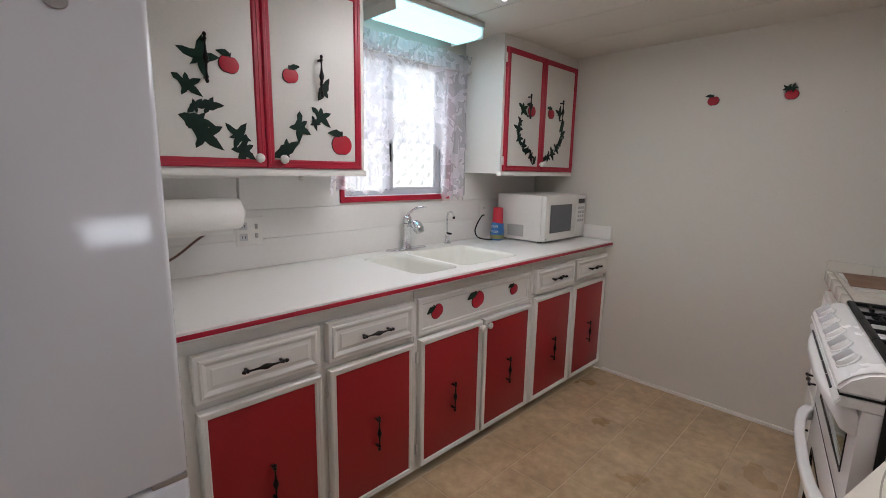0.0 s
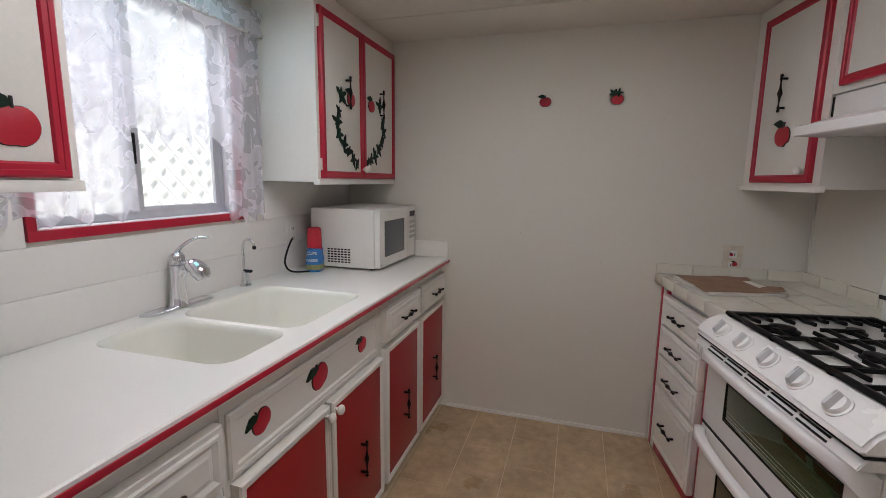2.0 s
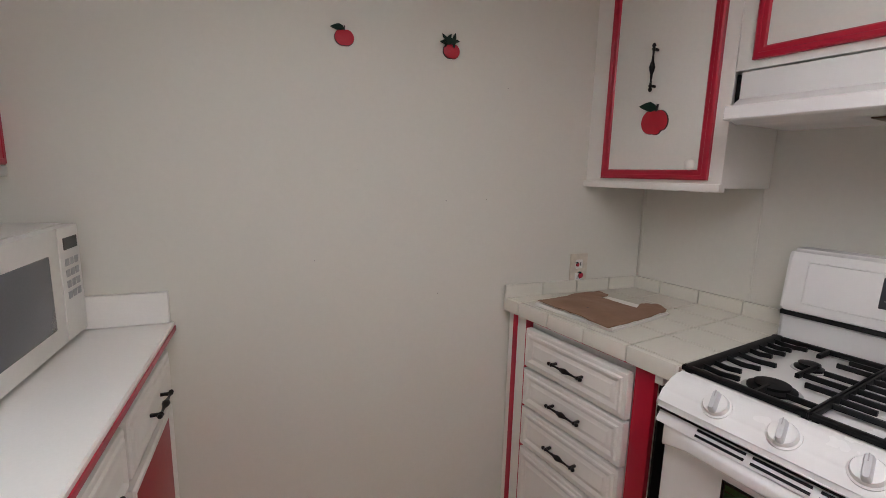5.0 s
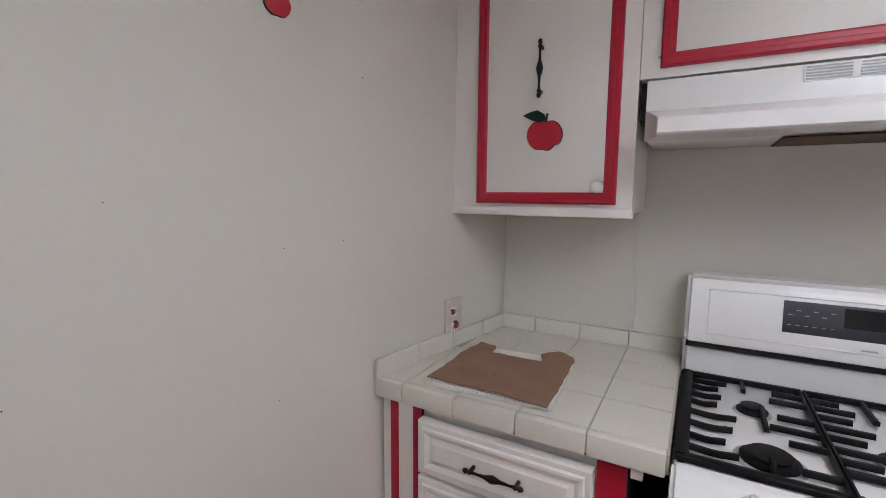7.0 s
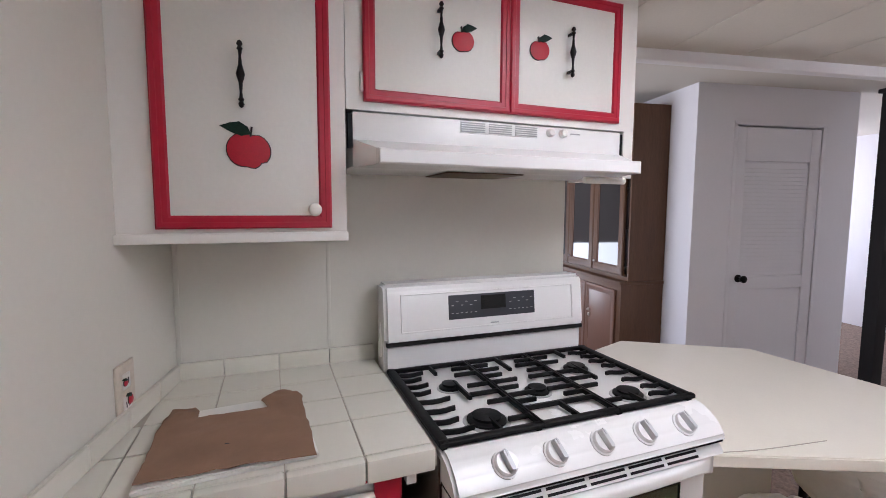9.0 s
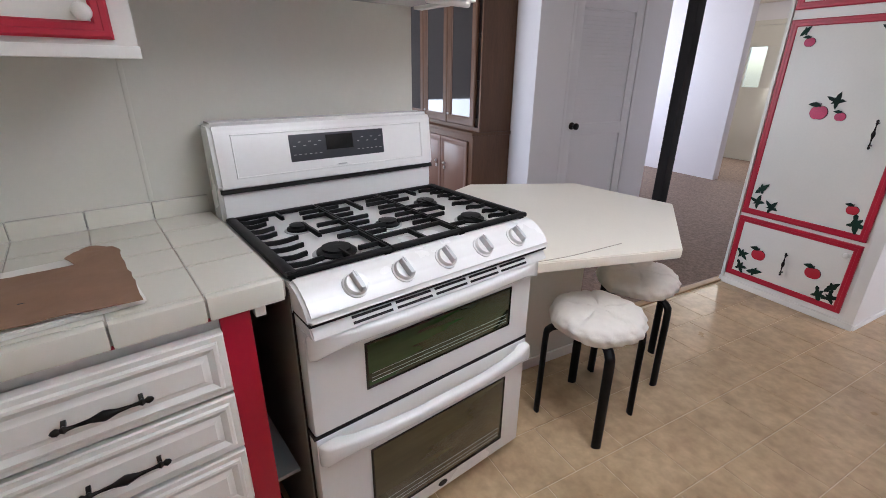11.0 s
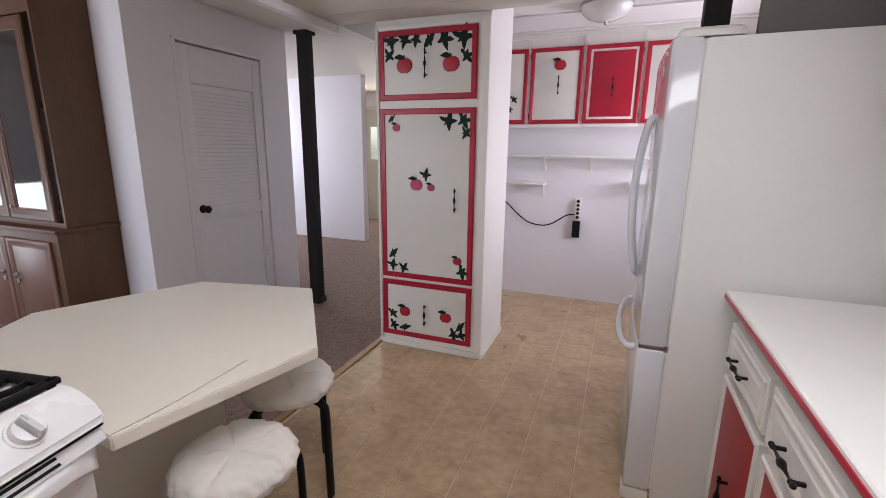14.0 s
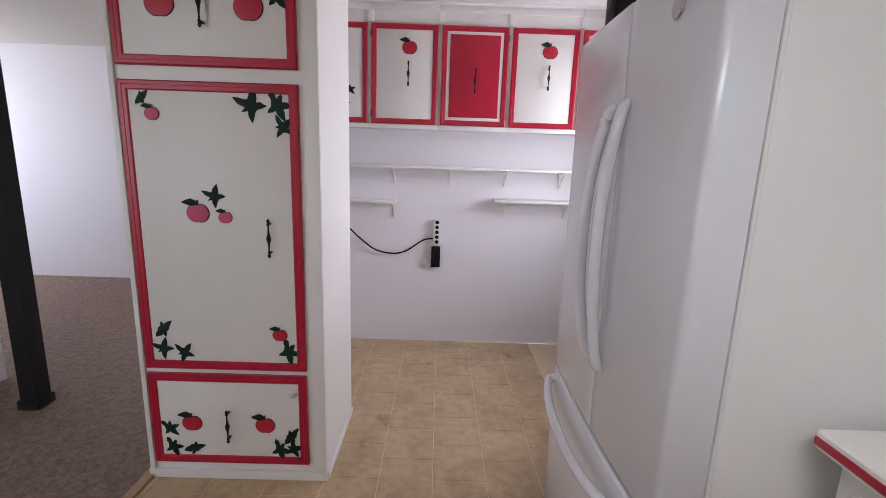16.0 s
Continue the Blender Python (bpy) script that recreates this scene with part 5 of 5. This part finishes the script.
part("cord", tube(smooth_path([(0.02, 0.01, 0.045), (0.10, 0.015, 0.03), (0.22, 0.018, -0.05), (0.32, 0.018, -0.075), (0.45, 0.018, -0.05), (0.56, 0.018, 0.03), (0.66, 0.015, 0.12), (0.74, 0.012, 0.16)]), 0.006, 8), BLACK, strip, "black cord", None, 60)
adapter = tagged(part("power_adapter", boxes((-0.033, 0.033, 0, 0.045, 0, 0.15), bevel=0.004), BLACK, None, "", pose(-0.432, -1.797, 0.595)), "black power adapter hanging below the strip on the wall", "adapter")

dome = thing("ceiling_light", pose(-0.585, -0.885, 2.30), "frosted glass dome ceiling light, unlit", "ceiling light")
part("canopy", lathe([(0.165, 0), (0.165, -0.012), (0.15, -0.02)], 28), STEEL, dome)
part("shade", lathe([(0.16, -0.018), (0.15, -0.05), (0.12, -0.08), (0.07, -0.10), (0.02, -0.108)], 28), FROST, dome, "frosted glass shade", None, 60)
part("finial", lathe([(0.012, -0.104), (0.008, -0.115), (0.011, -0.122), (0.002, -0.132)], 12), STEEL, dome)

# ---- fluorescent light over the sink ----
fl = thing("fluorescent_light", left_front(1.78, -1.46), "lit fluorescent ceiling light with a ribbed cover over the sink", "ceiling light")
part("diffuser", profile([(0.01, 2.085), (0.05, 2.068), (0.19, 2.068), (0.23, 2.085), (0.23, 2.12), (0.01, 2.12)], 0.006, 0.59, 0.004), FLUO, fl, "glowing cover", None, 30)
part("housing", boxes((0.0, 0.60, 0.0, 0.24, 2.12, 2.149), (0.0, 0.006, 0.0, 0.24, 2.068, 2.12), (0.59, 0.60, 0.0, 0.24, 2.068, 2.12), bevel=0.002), PLASW, fl)

lp = thing("ceiling_light", pose(-1.20, 1.58, 0), "lit long ceiling light panel with a cream frame", "ceiling light")


def panel_loop(d, z, w=1.24, h=0.62):
    return [(d, d, z), (w - d, d, z), (w - d, h - d, z), (d, h - d, z)]


part("frame", loft([panel_loop(0, 2.1495), panel_loop(0, 2.128), panel_loop(0.035, 2.128), panel_loop(0.035, 2.14)], False), PLASW, lp, "cream frame")
part("diffuser", boxes((0.035, 1.205, 0.035, 0.585, 2.134, 2.146)), PANELL, lp, "glowing acrylic diffuser")

# ---- small things on the counter ----
mw = thing("microwave", left_front(2.87, -1.345), "white microwave oven with a dark window on the worktop", "microwave")
part("body", boxes((0.0, 0.50, 0.02, 0.37, 0.94, 1.235), bevel=0.008), PLASW, mw)
part("door", boxes((0.002, 0.375, -0.012, 0.02, 0.945, 1.232), bevel=0.006), PLASW, mw)
part("window", boxes((0.055, 0.315, -0.0145, -0.008, 0.995, 1.175), bevel=0.003), material("microwave_window", rgb("5d5f63"), 0.25, 0, 200, 0.1, 0.02, 6), mw, "grey mesh window")
part("control_panel", boxes((0.378, 0.498, -0.012, 0.02, 0.945, 1.232), bevel=0.004), PLASW, mw)
part("display", boxes((0.40, 0.48, -0.0138, -0.01, 1.175, 1.205)), BLACKG, mw)
for k in range(12):
    part("badge_plate", boxes((0.012, 0.022, -0.0138, -0.011, 0.955, 0.965)), GREYP, mw) if k == 0 else None
    part("button", boxes((0.40 + 0.028 * (k % 3), 0.42 + 0.028 * (k % 3), -0.0138, -0.01, 1.05 + 0.028 * (k // 3), 1.068 + 0.028 * (k // 3))), GREYP, mw)
for j in range(6):
    for k in range(7):
        part("vent_slot", boxes((-0.001, 0.004, 0.150 + 0.019 * k, 0.163 + 0.019 * k, 0.964 + 0.0128 * j, 0.971 + 0.0128 * j)), BLACK, mw)
for x, y in ((0.04, 0.05), (0.46, 0.05), (0.04, 0.33), (0.46, 0.33)):
    part("foot", lathe([(0.014, 0), (0.014, 0.011)], 10, pose(x, y, 0.9305)), BLACK, mw)
part("cord", tube(smooth_path([(-1.775, 2.80, 1.08), (-1.74, 2.74, 1.085), (-1.71, 2.66, 1.04), (-1.70, 2.63, 0.99), (-1.69, 2.66, 0.95), (-1.66, 2.74, 0.936), (-1.62, 2.82, 0.937)]), 0.0045, 8), BLACK, mw, "black looped power cord", left_front(2.87, -1.345).inverted(), 60)


def crumpled(loops):
    """A lofted soft bag with dents and a ragged mouth."""
    bm = loft(loops)
    bmesh.ops.subdivide_edges(bm, edges=list(bm.edges), cuts=2, use_grid_fill=True)
    for v in bm.verts:
        q = v.co * 34
        lift = max(0.0, v.co.z - 0.02)
        v.co += Vector((noise.noise(q), noise.noise(q + Vector((3, 1, 0))), 0.6 * noise.noise(q + Vector((0, 7, 2))))) * (0.05 * lift + 0.002)
    return bm


pack = thing("cup_pack", pose(-1.645, 2.79, 0.931, 0, 0, 12) @ Matrix.Diagonal((1.05, 1.05, 1.05, 1)), "blue printed bag of red plastic cups by the microwave", "cup pack")
part("bag", crumpled([rrect(-0.030, 0.030, -0.034, 0.034, 0.02, 0.0), rrect(-0.036, 0.036, -0.040, 0.040, 0.025, 0.012), rrect(-0.037, 0.037, -0.041, 0.041, 0.028, 0.06), rrect(-0.034, 0.034, -0.040, 0.038, 0.028, 0.105), rrect(-0.030, 0.030, -0.034, 0.034, 0.028, 0.112)]), CANB, pack, "blue printed bag", None, 50)
part("bag_band", loft([rrect(-0.0365, 0.0365, -0.0405, 0.0405, 0.025, 0.012), rrect(-0.0378, 0.0378, -0.0418, 0.0418, 0.028, 0.034), rrect(-0.0372, 0.0372, -0.0412, 0.0412, 0.028, 0.035)]), material("bag_print", rgb("8d8a52"), 0.45, 0, 60, 0.5, 0.05, 45), pack)
for word, z in (("CUPS", 0.082), ("TASSES", 0.050)):
    fc = bpy.data.curves.new("lettering", "FONT")
    fc.body, fc.size, fc.align_x, fc.extrude = word, 0.021 if len(word) < 5 else 0.018, "CENTER", 0.0006
    fc.materials.append(PLASW)
    ob = new("lettering", fc)
    ob.parent = pack
    ob.matrix_basis = pose(0.0, -0.0415, z, 90)
for k in range(4):
    part("cup", lathe([(0.034, 0.0), (0.034, 0.004), (0.030, 0.066), (0.022, 0.07)], 22, pose(0, 0, 0.10 + 0.012 * k)), CANR, pack, "red plastic cup", None, 50)

def outlet(name, m, plate, label):
    o = thing(name, m, label, "outlet")
    part("plate", boxes((-0.042, 0.042, -0.006, 0, -0.062, 0.062), bevel=0.003), plate, o)
    for z in (-0.024, 0.024):
        s = part("socket", boxes((-0.017, 0.017, -0.008, -0.004, z - 0.016, z + 0.016), bevel=0.004), PLASW, o)
        part("slot", boxes((-0.008, -0.005, -0.0088, -0.006, z - 0.006, z + 0.006), (0.005, 0.008, -0.0088, -0.006, z - 0.006, z + 0.006)), BLACK, s)
    return o


twin = thing("wall_outlet", left_front(1.225, -1.780) @ pose(0, 0, 1.10), "white double plate with an outlet and a switch in the backsplash", "outlet")
part("plate", boxes((-0.058, 0.058, -0.006, 0, -0.062, 0.062), bevel=0.003), PLASW, twin)
for z in (-0.024, 0.024):
    so = part("socket", boxes((-0.045, -0.011, -0.008, -0.004, z - 0.016, z + 0.016), bevel=0.004), KNOBG, twin)
    part("slot", boxes((-0.036, -0.033, -0.0088, -0.006, z - 0.006, z + 0.006), (-0.023, -0.020, -0.0088, -0.006, z - 0.006, z + 0.006)), BLACK, so)
for z in (-0.020, 0.020):
    part("switch", boxes((0.022, 0.034, -0.012, -0.004, z - 0.011, z + 0.011), bevel=0.002), GREYP, twin, "grey rocker switch")
outlet("wall_outlet", left_front(2.80, -1.780) @ pose(0, 0, 1.11), PLASW, "white wall outlet behind the microwave cord")
oR = outlet("wall_outlet", pose(0.325, 3.399, 1.010) @ Matrix.Diagonal((1.0, 1, 1.14, 1)), CARDP, "outlet with a floral plate above the tiled counter")
decorate(oR, "A 0.010 -0.018 0.026 0,A -0.008 0.022 0.018 0", -0.0065)

towel = thing("paper_towel_holder", left_front(0.81, -1.56), "white paper towel roll on a holder under the wall cabinet", "towel holder")
part("roll", lathe([(0.02, 0.02), (0.058, 0.02), (0.06, 0.024), (0.06, 0.30), (0.058, 0.304), (0.02, 0.304)], 30, pose(0, 0.03, 1.20, 0, 90)), PAPER, towel, "paper roll")
part("bracket", boxes((0.0, 0.34, 0.0, 0.06, 1.334, 1.346), (0.004, 0.012, 0.015, 0.045, 1.18, 1.335), (0.306, 0.316, 0.015, 0.045, 1.18, 1.335), bevel=0.002), PLASW, towel)
part("end_cap", lathe([(0.03, 0.306), (0.03, 0.318), (0.012, 0.328)], 18, pose(0, 0.03, 1.20, 0, 90)), PLASW, towel)
part("loose_sheet", boxes((0.022, 0.30, 0.088, 0.0895, 1.115, 1.20)), PAPER, towel)

wire = tagged(part("hanging_cable", tube(smooth_path([(-1.772, 1.10, 1.13), (-1.765, 1.02, 1.09), (-1.76, 0.92, 1.02), (-1.765, 0.83, 0.985), (-1.765, 0.76, 0.975)]), 0.005, 8), WOODP, None, "", None, 60), "brown cable hanging along the backsplash under the cabinet", "cable")
for x, sp in ((-0.617, "A"), (-0.261, "A")):
    a = thing("apple_plaque", pose(x, 3.398, 1.795), "painted red apple cut-out with leaves on the end wall", "wall ornament", "apples on the wall")
    part("apple", APPLES["A"], None, a, "", pose(0, 0, 0) @ Matrix.Diagonal((0.066, 0.15, 0.064, 1)))
    if x > -0.4:
        for dx, r in ((-0.024, 30), (0.004, 9)):
            part("leaf", LEAVES[0], None, a, "", pose(dx * 0.8, -0.012, 0.030, 0, r) @ Matrix.Diagonal((0.042, 1, 0.042, 1)))

nail_me = to_mesh("nail", lathe([(0.0010, 0), (0.0010, 0.003), (0.0005, 0.004)], 8, pose(0, 0, 0, 90)), [OUTL])
for x, z in ((-0.720, 1.097), (-0.265, 1.294), (-0.106, 1.299), (-0.289, 0.956), (-0.579, 1.396), (-0.038, 1.694)):
    tagged(part("nail", nail_me, None, None, "", pose(x, 3.3995, z)), "small dark nail driven into the bare end wall", "nail", "nails in the end wall")

# ---- beyond the kitchen: door, pole, hutch ----
door = tagged(new("door_1"), "white closed louvred closet door with a dark knob", "door", "", "structure")
door.matrix_basis = pose(2.112, 0.07, 0, 0, 0, -90)
part("leaf", boxes((0.0, 0.09, 0.0, 0.035, 0.012, 2.062), (0.68, 0.77, 0.0, 0.035, 0.012, 2.062), (0.09, 0.68, 0.0, 0.035, 0.012, 0.18), (0.09, 0.68, 0.0, 0.035, 0.83, 0.93), (0.09, 0.68, 0.0, 0.035, 1.81, 2.062), (0.09, 0.68, 0.02, 0.03, 0.18, 0.83), (0.09, 0.68, 0.02, 0.03, 0.93, 1.81), bevel=0.003), WALLW, door)
slat = to_mesh("slat", boxes((0.088, 0.682, -0.019, 0.019, -0.002, 0.002)), [WALLW])
for z0, n in ((0.20, 21), (0.95, 28)):
    for k in range(n):
        part("slat", slat, None, door, "", pose(0, 0.016, z0 + 0.0305 * k, 74))
part("knob", lathe([(0.030, 0), (0.030, 0.006), (0.012, 0.012), (0.011, 0.035), (0.026, 0.045), (0.028, 0.06), (0.018, 0.07), (0.002, 0.072)], 20, pose(0.085, 0.0, 0.916, 90)), BRONZE, door, "dark bronze knob", None, 60)
part("hinge", boxes((0.765, 0.78, -0.008, 0.0, 1.78, 1.87), bevel=0.002), WALLW, door)
part("door_casing", boxes((-0.03, 0.0, -0.011, 0.0, 0, 2.078), (0.77, 0.80, -0.011, 0.0, 0, 2.078), (-0.03, 0.80, -0.014, 0.0, 2.078, 2.10), bevel=0.003), WALLW, door)

pole = thing("support_post", pose(1.68, -0.75, 0.012), "dark wooden support post standing on the carpet", "post")
part("shaft", boxes((-0.045, 0.045, -0.045, 0.045, 0, 2.25), bevel=0.006), POLE, pole)
part("cap", boxes((-0.065, 0.065, -0.055, 0.055, 2.235, 2.262), bevel=0.003), POLE, pole)
part("foot", boxes((-0.055, 0.055, -0.055, 0.055, 0, 0.05), bevel=0.004), POLE, pole)

post = thing("support_post", pose(-1.15, -0.43, 0.0), "dark wooden support post behind the fridge", "post")
part("shaft", boxes((-0.06, 0.06, -0.05, 0.05, 0, 2.295), bevel=0.006), POLE, post)

hutch = thing("hutch", back_front(4.37, 0.80), "walnut hutch with glass doors over panelled doors", "cabinet")
HW = 1.99
part("lower_body", boxes((0, HW, 0.0, 0.375, 0.0, 0.84), bevel=0.003), WOOD, hutch)
part("counter", boxes((-0.01, HW + 0.012, -0.015, 0.375, 0.84, 0.868), bevel=0.005), WOOD, hutch)
for x in (0, HW - 0.02):
    part("side", boxes((x, x + 0.02, 0.06, 0.375, 0.868, 2.26)), WOOD, hutch)
part("header", boxes((0.02, HW - 0.02, 0.06, 0.375, 2.1, 2.26)), WOOD, hutch)
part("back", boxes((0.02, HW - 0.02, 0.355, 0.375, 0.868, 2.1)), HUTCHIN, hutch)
part("floor_board", boxes((0.02, HW - 0.02, 0.06, 0.355, 0.868, 0.90)), WOOD, hutch)
for z in (1.25, 1.62):
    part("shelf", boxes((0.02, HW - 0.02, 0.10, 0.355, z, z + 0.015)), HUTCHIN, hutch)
for k in range(4):
    x = 0.06 + 0.47 * k
    if k == 0:
        d = part("tall_door", frame_bars(0.46, 1.18, 0.06, 0.02, 0.005), WOOD, hutch, "solid walnut door", pose(x, 0.06, 0.905))
        part("panel", boxes((0.057, 0.403, -0.012, 0, 0.057, 1.123), bevel=0.004), WOOD, d)
    d = None if k == 0 else part("glass_door", frame_bars(0.46, 1.18, 0.072, 0.024, 0.008), WOOD, hutch, "glass door in a walnut frame", pose(x, 0.06, 0.905))
    if d:
        part("pane", boxes((0.070, 0.390, -0.012, -0.009, 0.070, 1.110)), CABGL, d).visible_shadow = False
        part("bead", frame_bars(0.328, 1.048, 0.009, 0.008, 0.003), WOODP, d, "moulded bead round the pane", pose(0.066, -0.010, 0.066))
        part("knob", lathe([(0.008, 0), (0.010, 0.012), (0.004, 0.016)], 10, pose(0.03, -0.02, 0.08, 90)), STEEL, d)
    d = part("panel_door", frame_bars(0.46, 0.70, 0.055, 0.02, 0.005), WOODP, hutch, "raised panel door", pose(x, 0.0, 0.09))
    part("panel", boxes((0.05, 0.41, -0.016, 0, 0.05, 0.65), bevel=0.008), WOODP, d)
    part("pull", lathe([(0.012, 0), (0.014, 0.008), (0.006, 0.022)], 12, pose(0.07 if k % 2 else 0.39, -0.02, 0.46, 90)), STEEL, d)
    part("pull", boxes((0.055 if k % 2 else 0.375, 0.085 if k % 2 else 0.405, -0.026, -0.018, 0.40, 0.43), bevel=0.004), STEEL, d)
for x in (1.80, 1.05):
    part("cup", lathe([(0.02, 0), (0.026, 0.06)], 14, pose(x, 0.15, 0.90)), CUSH, hutch, "pale cup behind the glass")

hall = tagged(new("door_2"), "cream entrance door with a glass pane at the end of the hall", "door", "", "structure")
hall.matrix_basis = back_front(3.86, -5.2)
part("leaf", boxes((0.0, 0.86, 0.02, 0.06, 0.0, 1.15), (0.0, 0.86, 0.02, 0.06, 1.75, 2.05), (0.0, 0.14, 0.02, 0.06, 1.15, 1.75), (0.40, 0.86, 0.02, 0.06, 1.15, 1.75), bevel=0.003), WALL, hall)
g = part("pane", boxes((0.14, 0.40, 0.035, 0.041, 1.15, 1.75)), GLASS, hall)
g.visible_shadow = False
part("door_casing", boxes((-0.07, 0.0, -0.015, 0.0, 0, 2.05), (0.86, 0.93, -0.015, 0.0, 0, 2.05), (-0.07, 0.93, -0.015, 0.0, 2.05, 2.12), bevel=0.003), WALL, hall)

# window_2 is an assumed opening, added for the living-side lamp
for nm, m, w, h, z in (("window_2", pose(5.2, -1.5, 0, 0, 0, -90), 1.6, 1.3, 0.85), ("window_3", pose(2.1, 3.4, 0), 1.6, 1.1, 1.0), ("window_5", pose(5.2, 2.8, 0, 0, 0, -90), 1.2, 0.65, 0.35), ("window_4", left_front(-1.42, -1.79), 0.70, 0.95, 1.0)):
    wd = tagged(new(nm), "white framed window out of direct view, with a daylight lamp", "window", "", "structure")
    wd.matrix_basis = m
    part("window_frame", frame_bars(w, h, 0.045, 0.02, 0.003), WALLW, wd, "", pose(0, 0.06, z))

# ---- floors ----
structure("floor", boxes((-1.79, 0.752, -1.80, 3.4, -0.10, -0.002)), JOINT, "beige vinyl tile floor of the kitchen", "floor")
carpet = structure("carpet", boxes((0.775, 5.2, -5.2, 3.4, -0.10, 0.008)), CARPET, "taupe carpet of the dining and living side", "floor")
structure("threshold", boxes((0.738, 0.782, -0.80, 3.4, -0.002, 0.013), bevel=0.004), STRIPW, "worn wooden strip between tile and carpet", "trim")
structure("baseboard", boxes((-1.13, 0.0, 3.382, 3.399, 0, 0.020), bevel=0.004), WHITE, "thin white strip along the end wall's foot", "trim")
floor_ob = bpy.data.objects["floor"]
TW, TL = 0.2355, 0.2450
tile_me = to_mesh("tile", boxes((0.0015, TW - 0.0015, 0.0015, TL - 0.0015, -0.006, 0.0), bevel=0.001, seg=1), [VINYL])
for i in range(8):
    x0 = -1.163 + TW * i
    for j in range(-9, 16):
        y0 = TL * j + 0.11 * (i % 2) - 0.02
        lo, hi = max(y0, -1.80), min(y0 + TL, 3.392)
        if hi - lo < 0.01:
            continue
        cut = hi - lo < TL - 0.0001
        me = to_mesh("tile", boxes((0.0015, TW - 0.0015, 0.0015, hi - lo - 0.0015, -0.006, 0.0), bevel=0.001, seg=1), [VINYL]) if cut else tile_me
        part("tile", me, None, floor_ob, "", pose(x0, lo, 0))
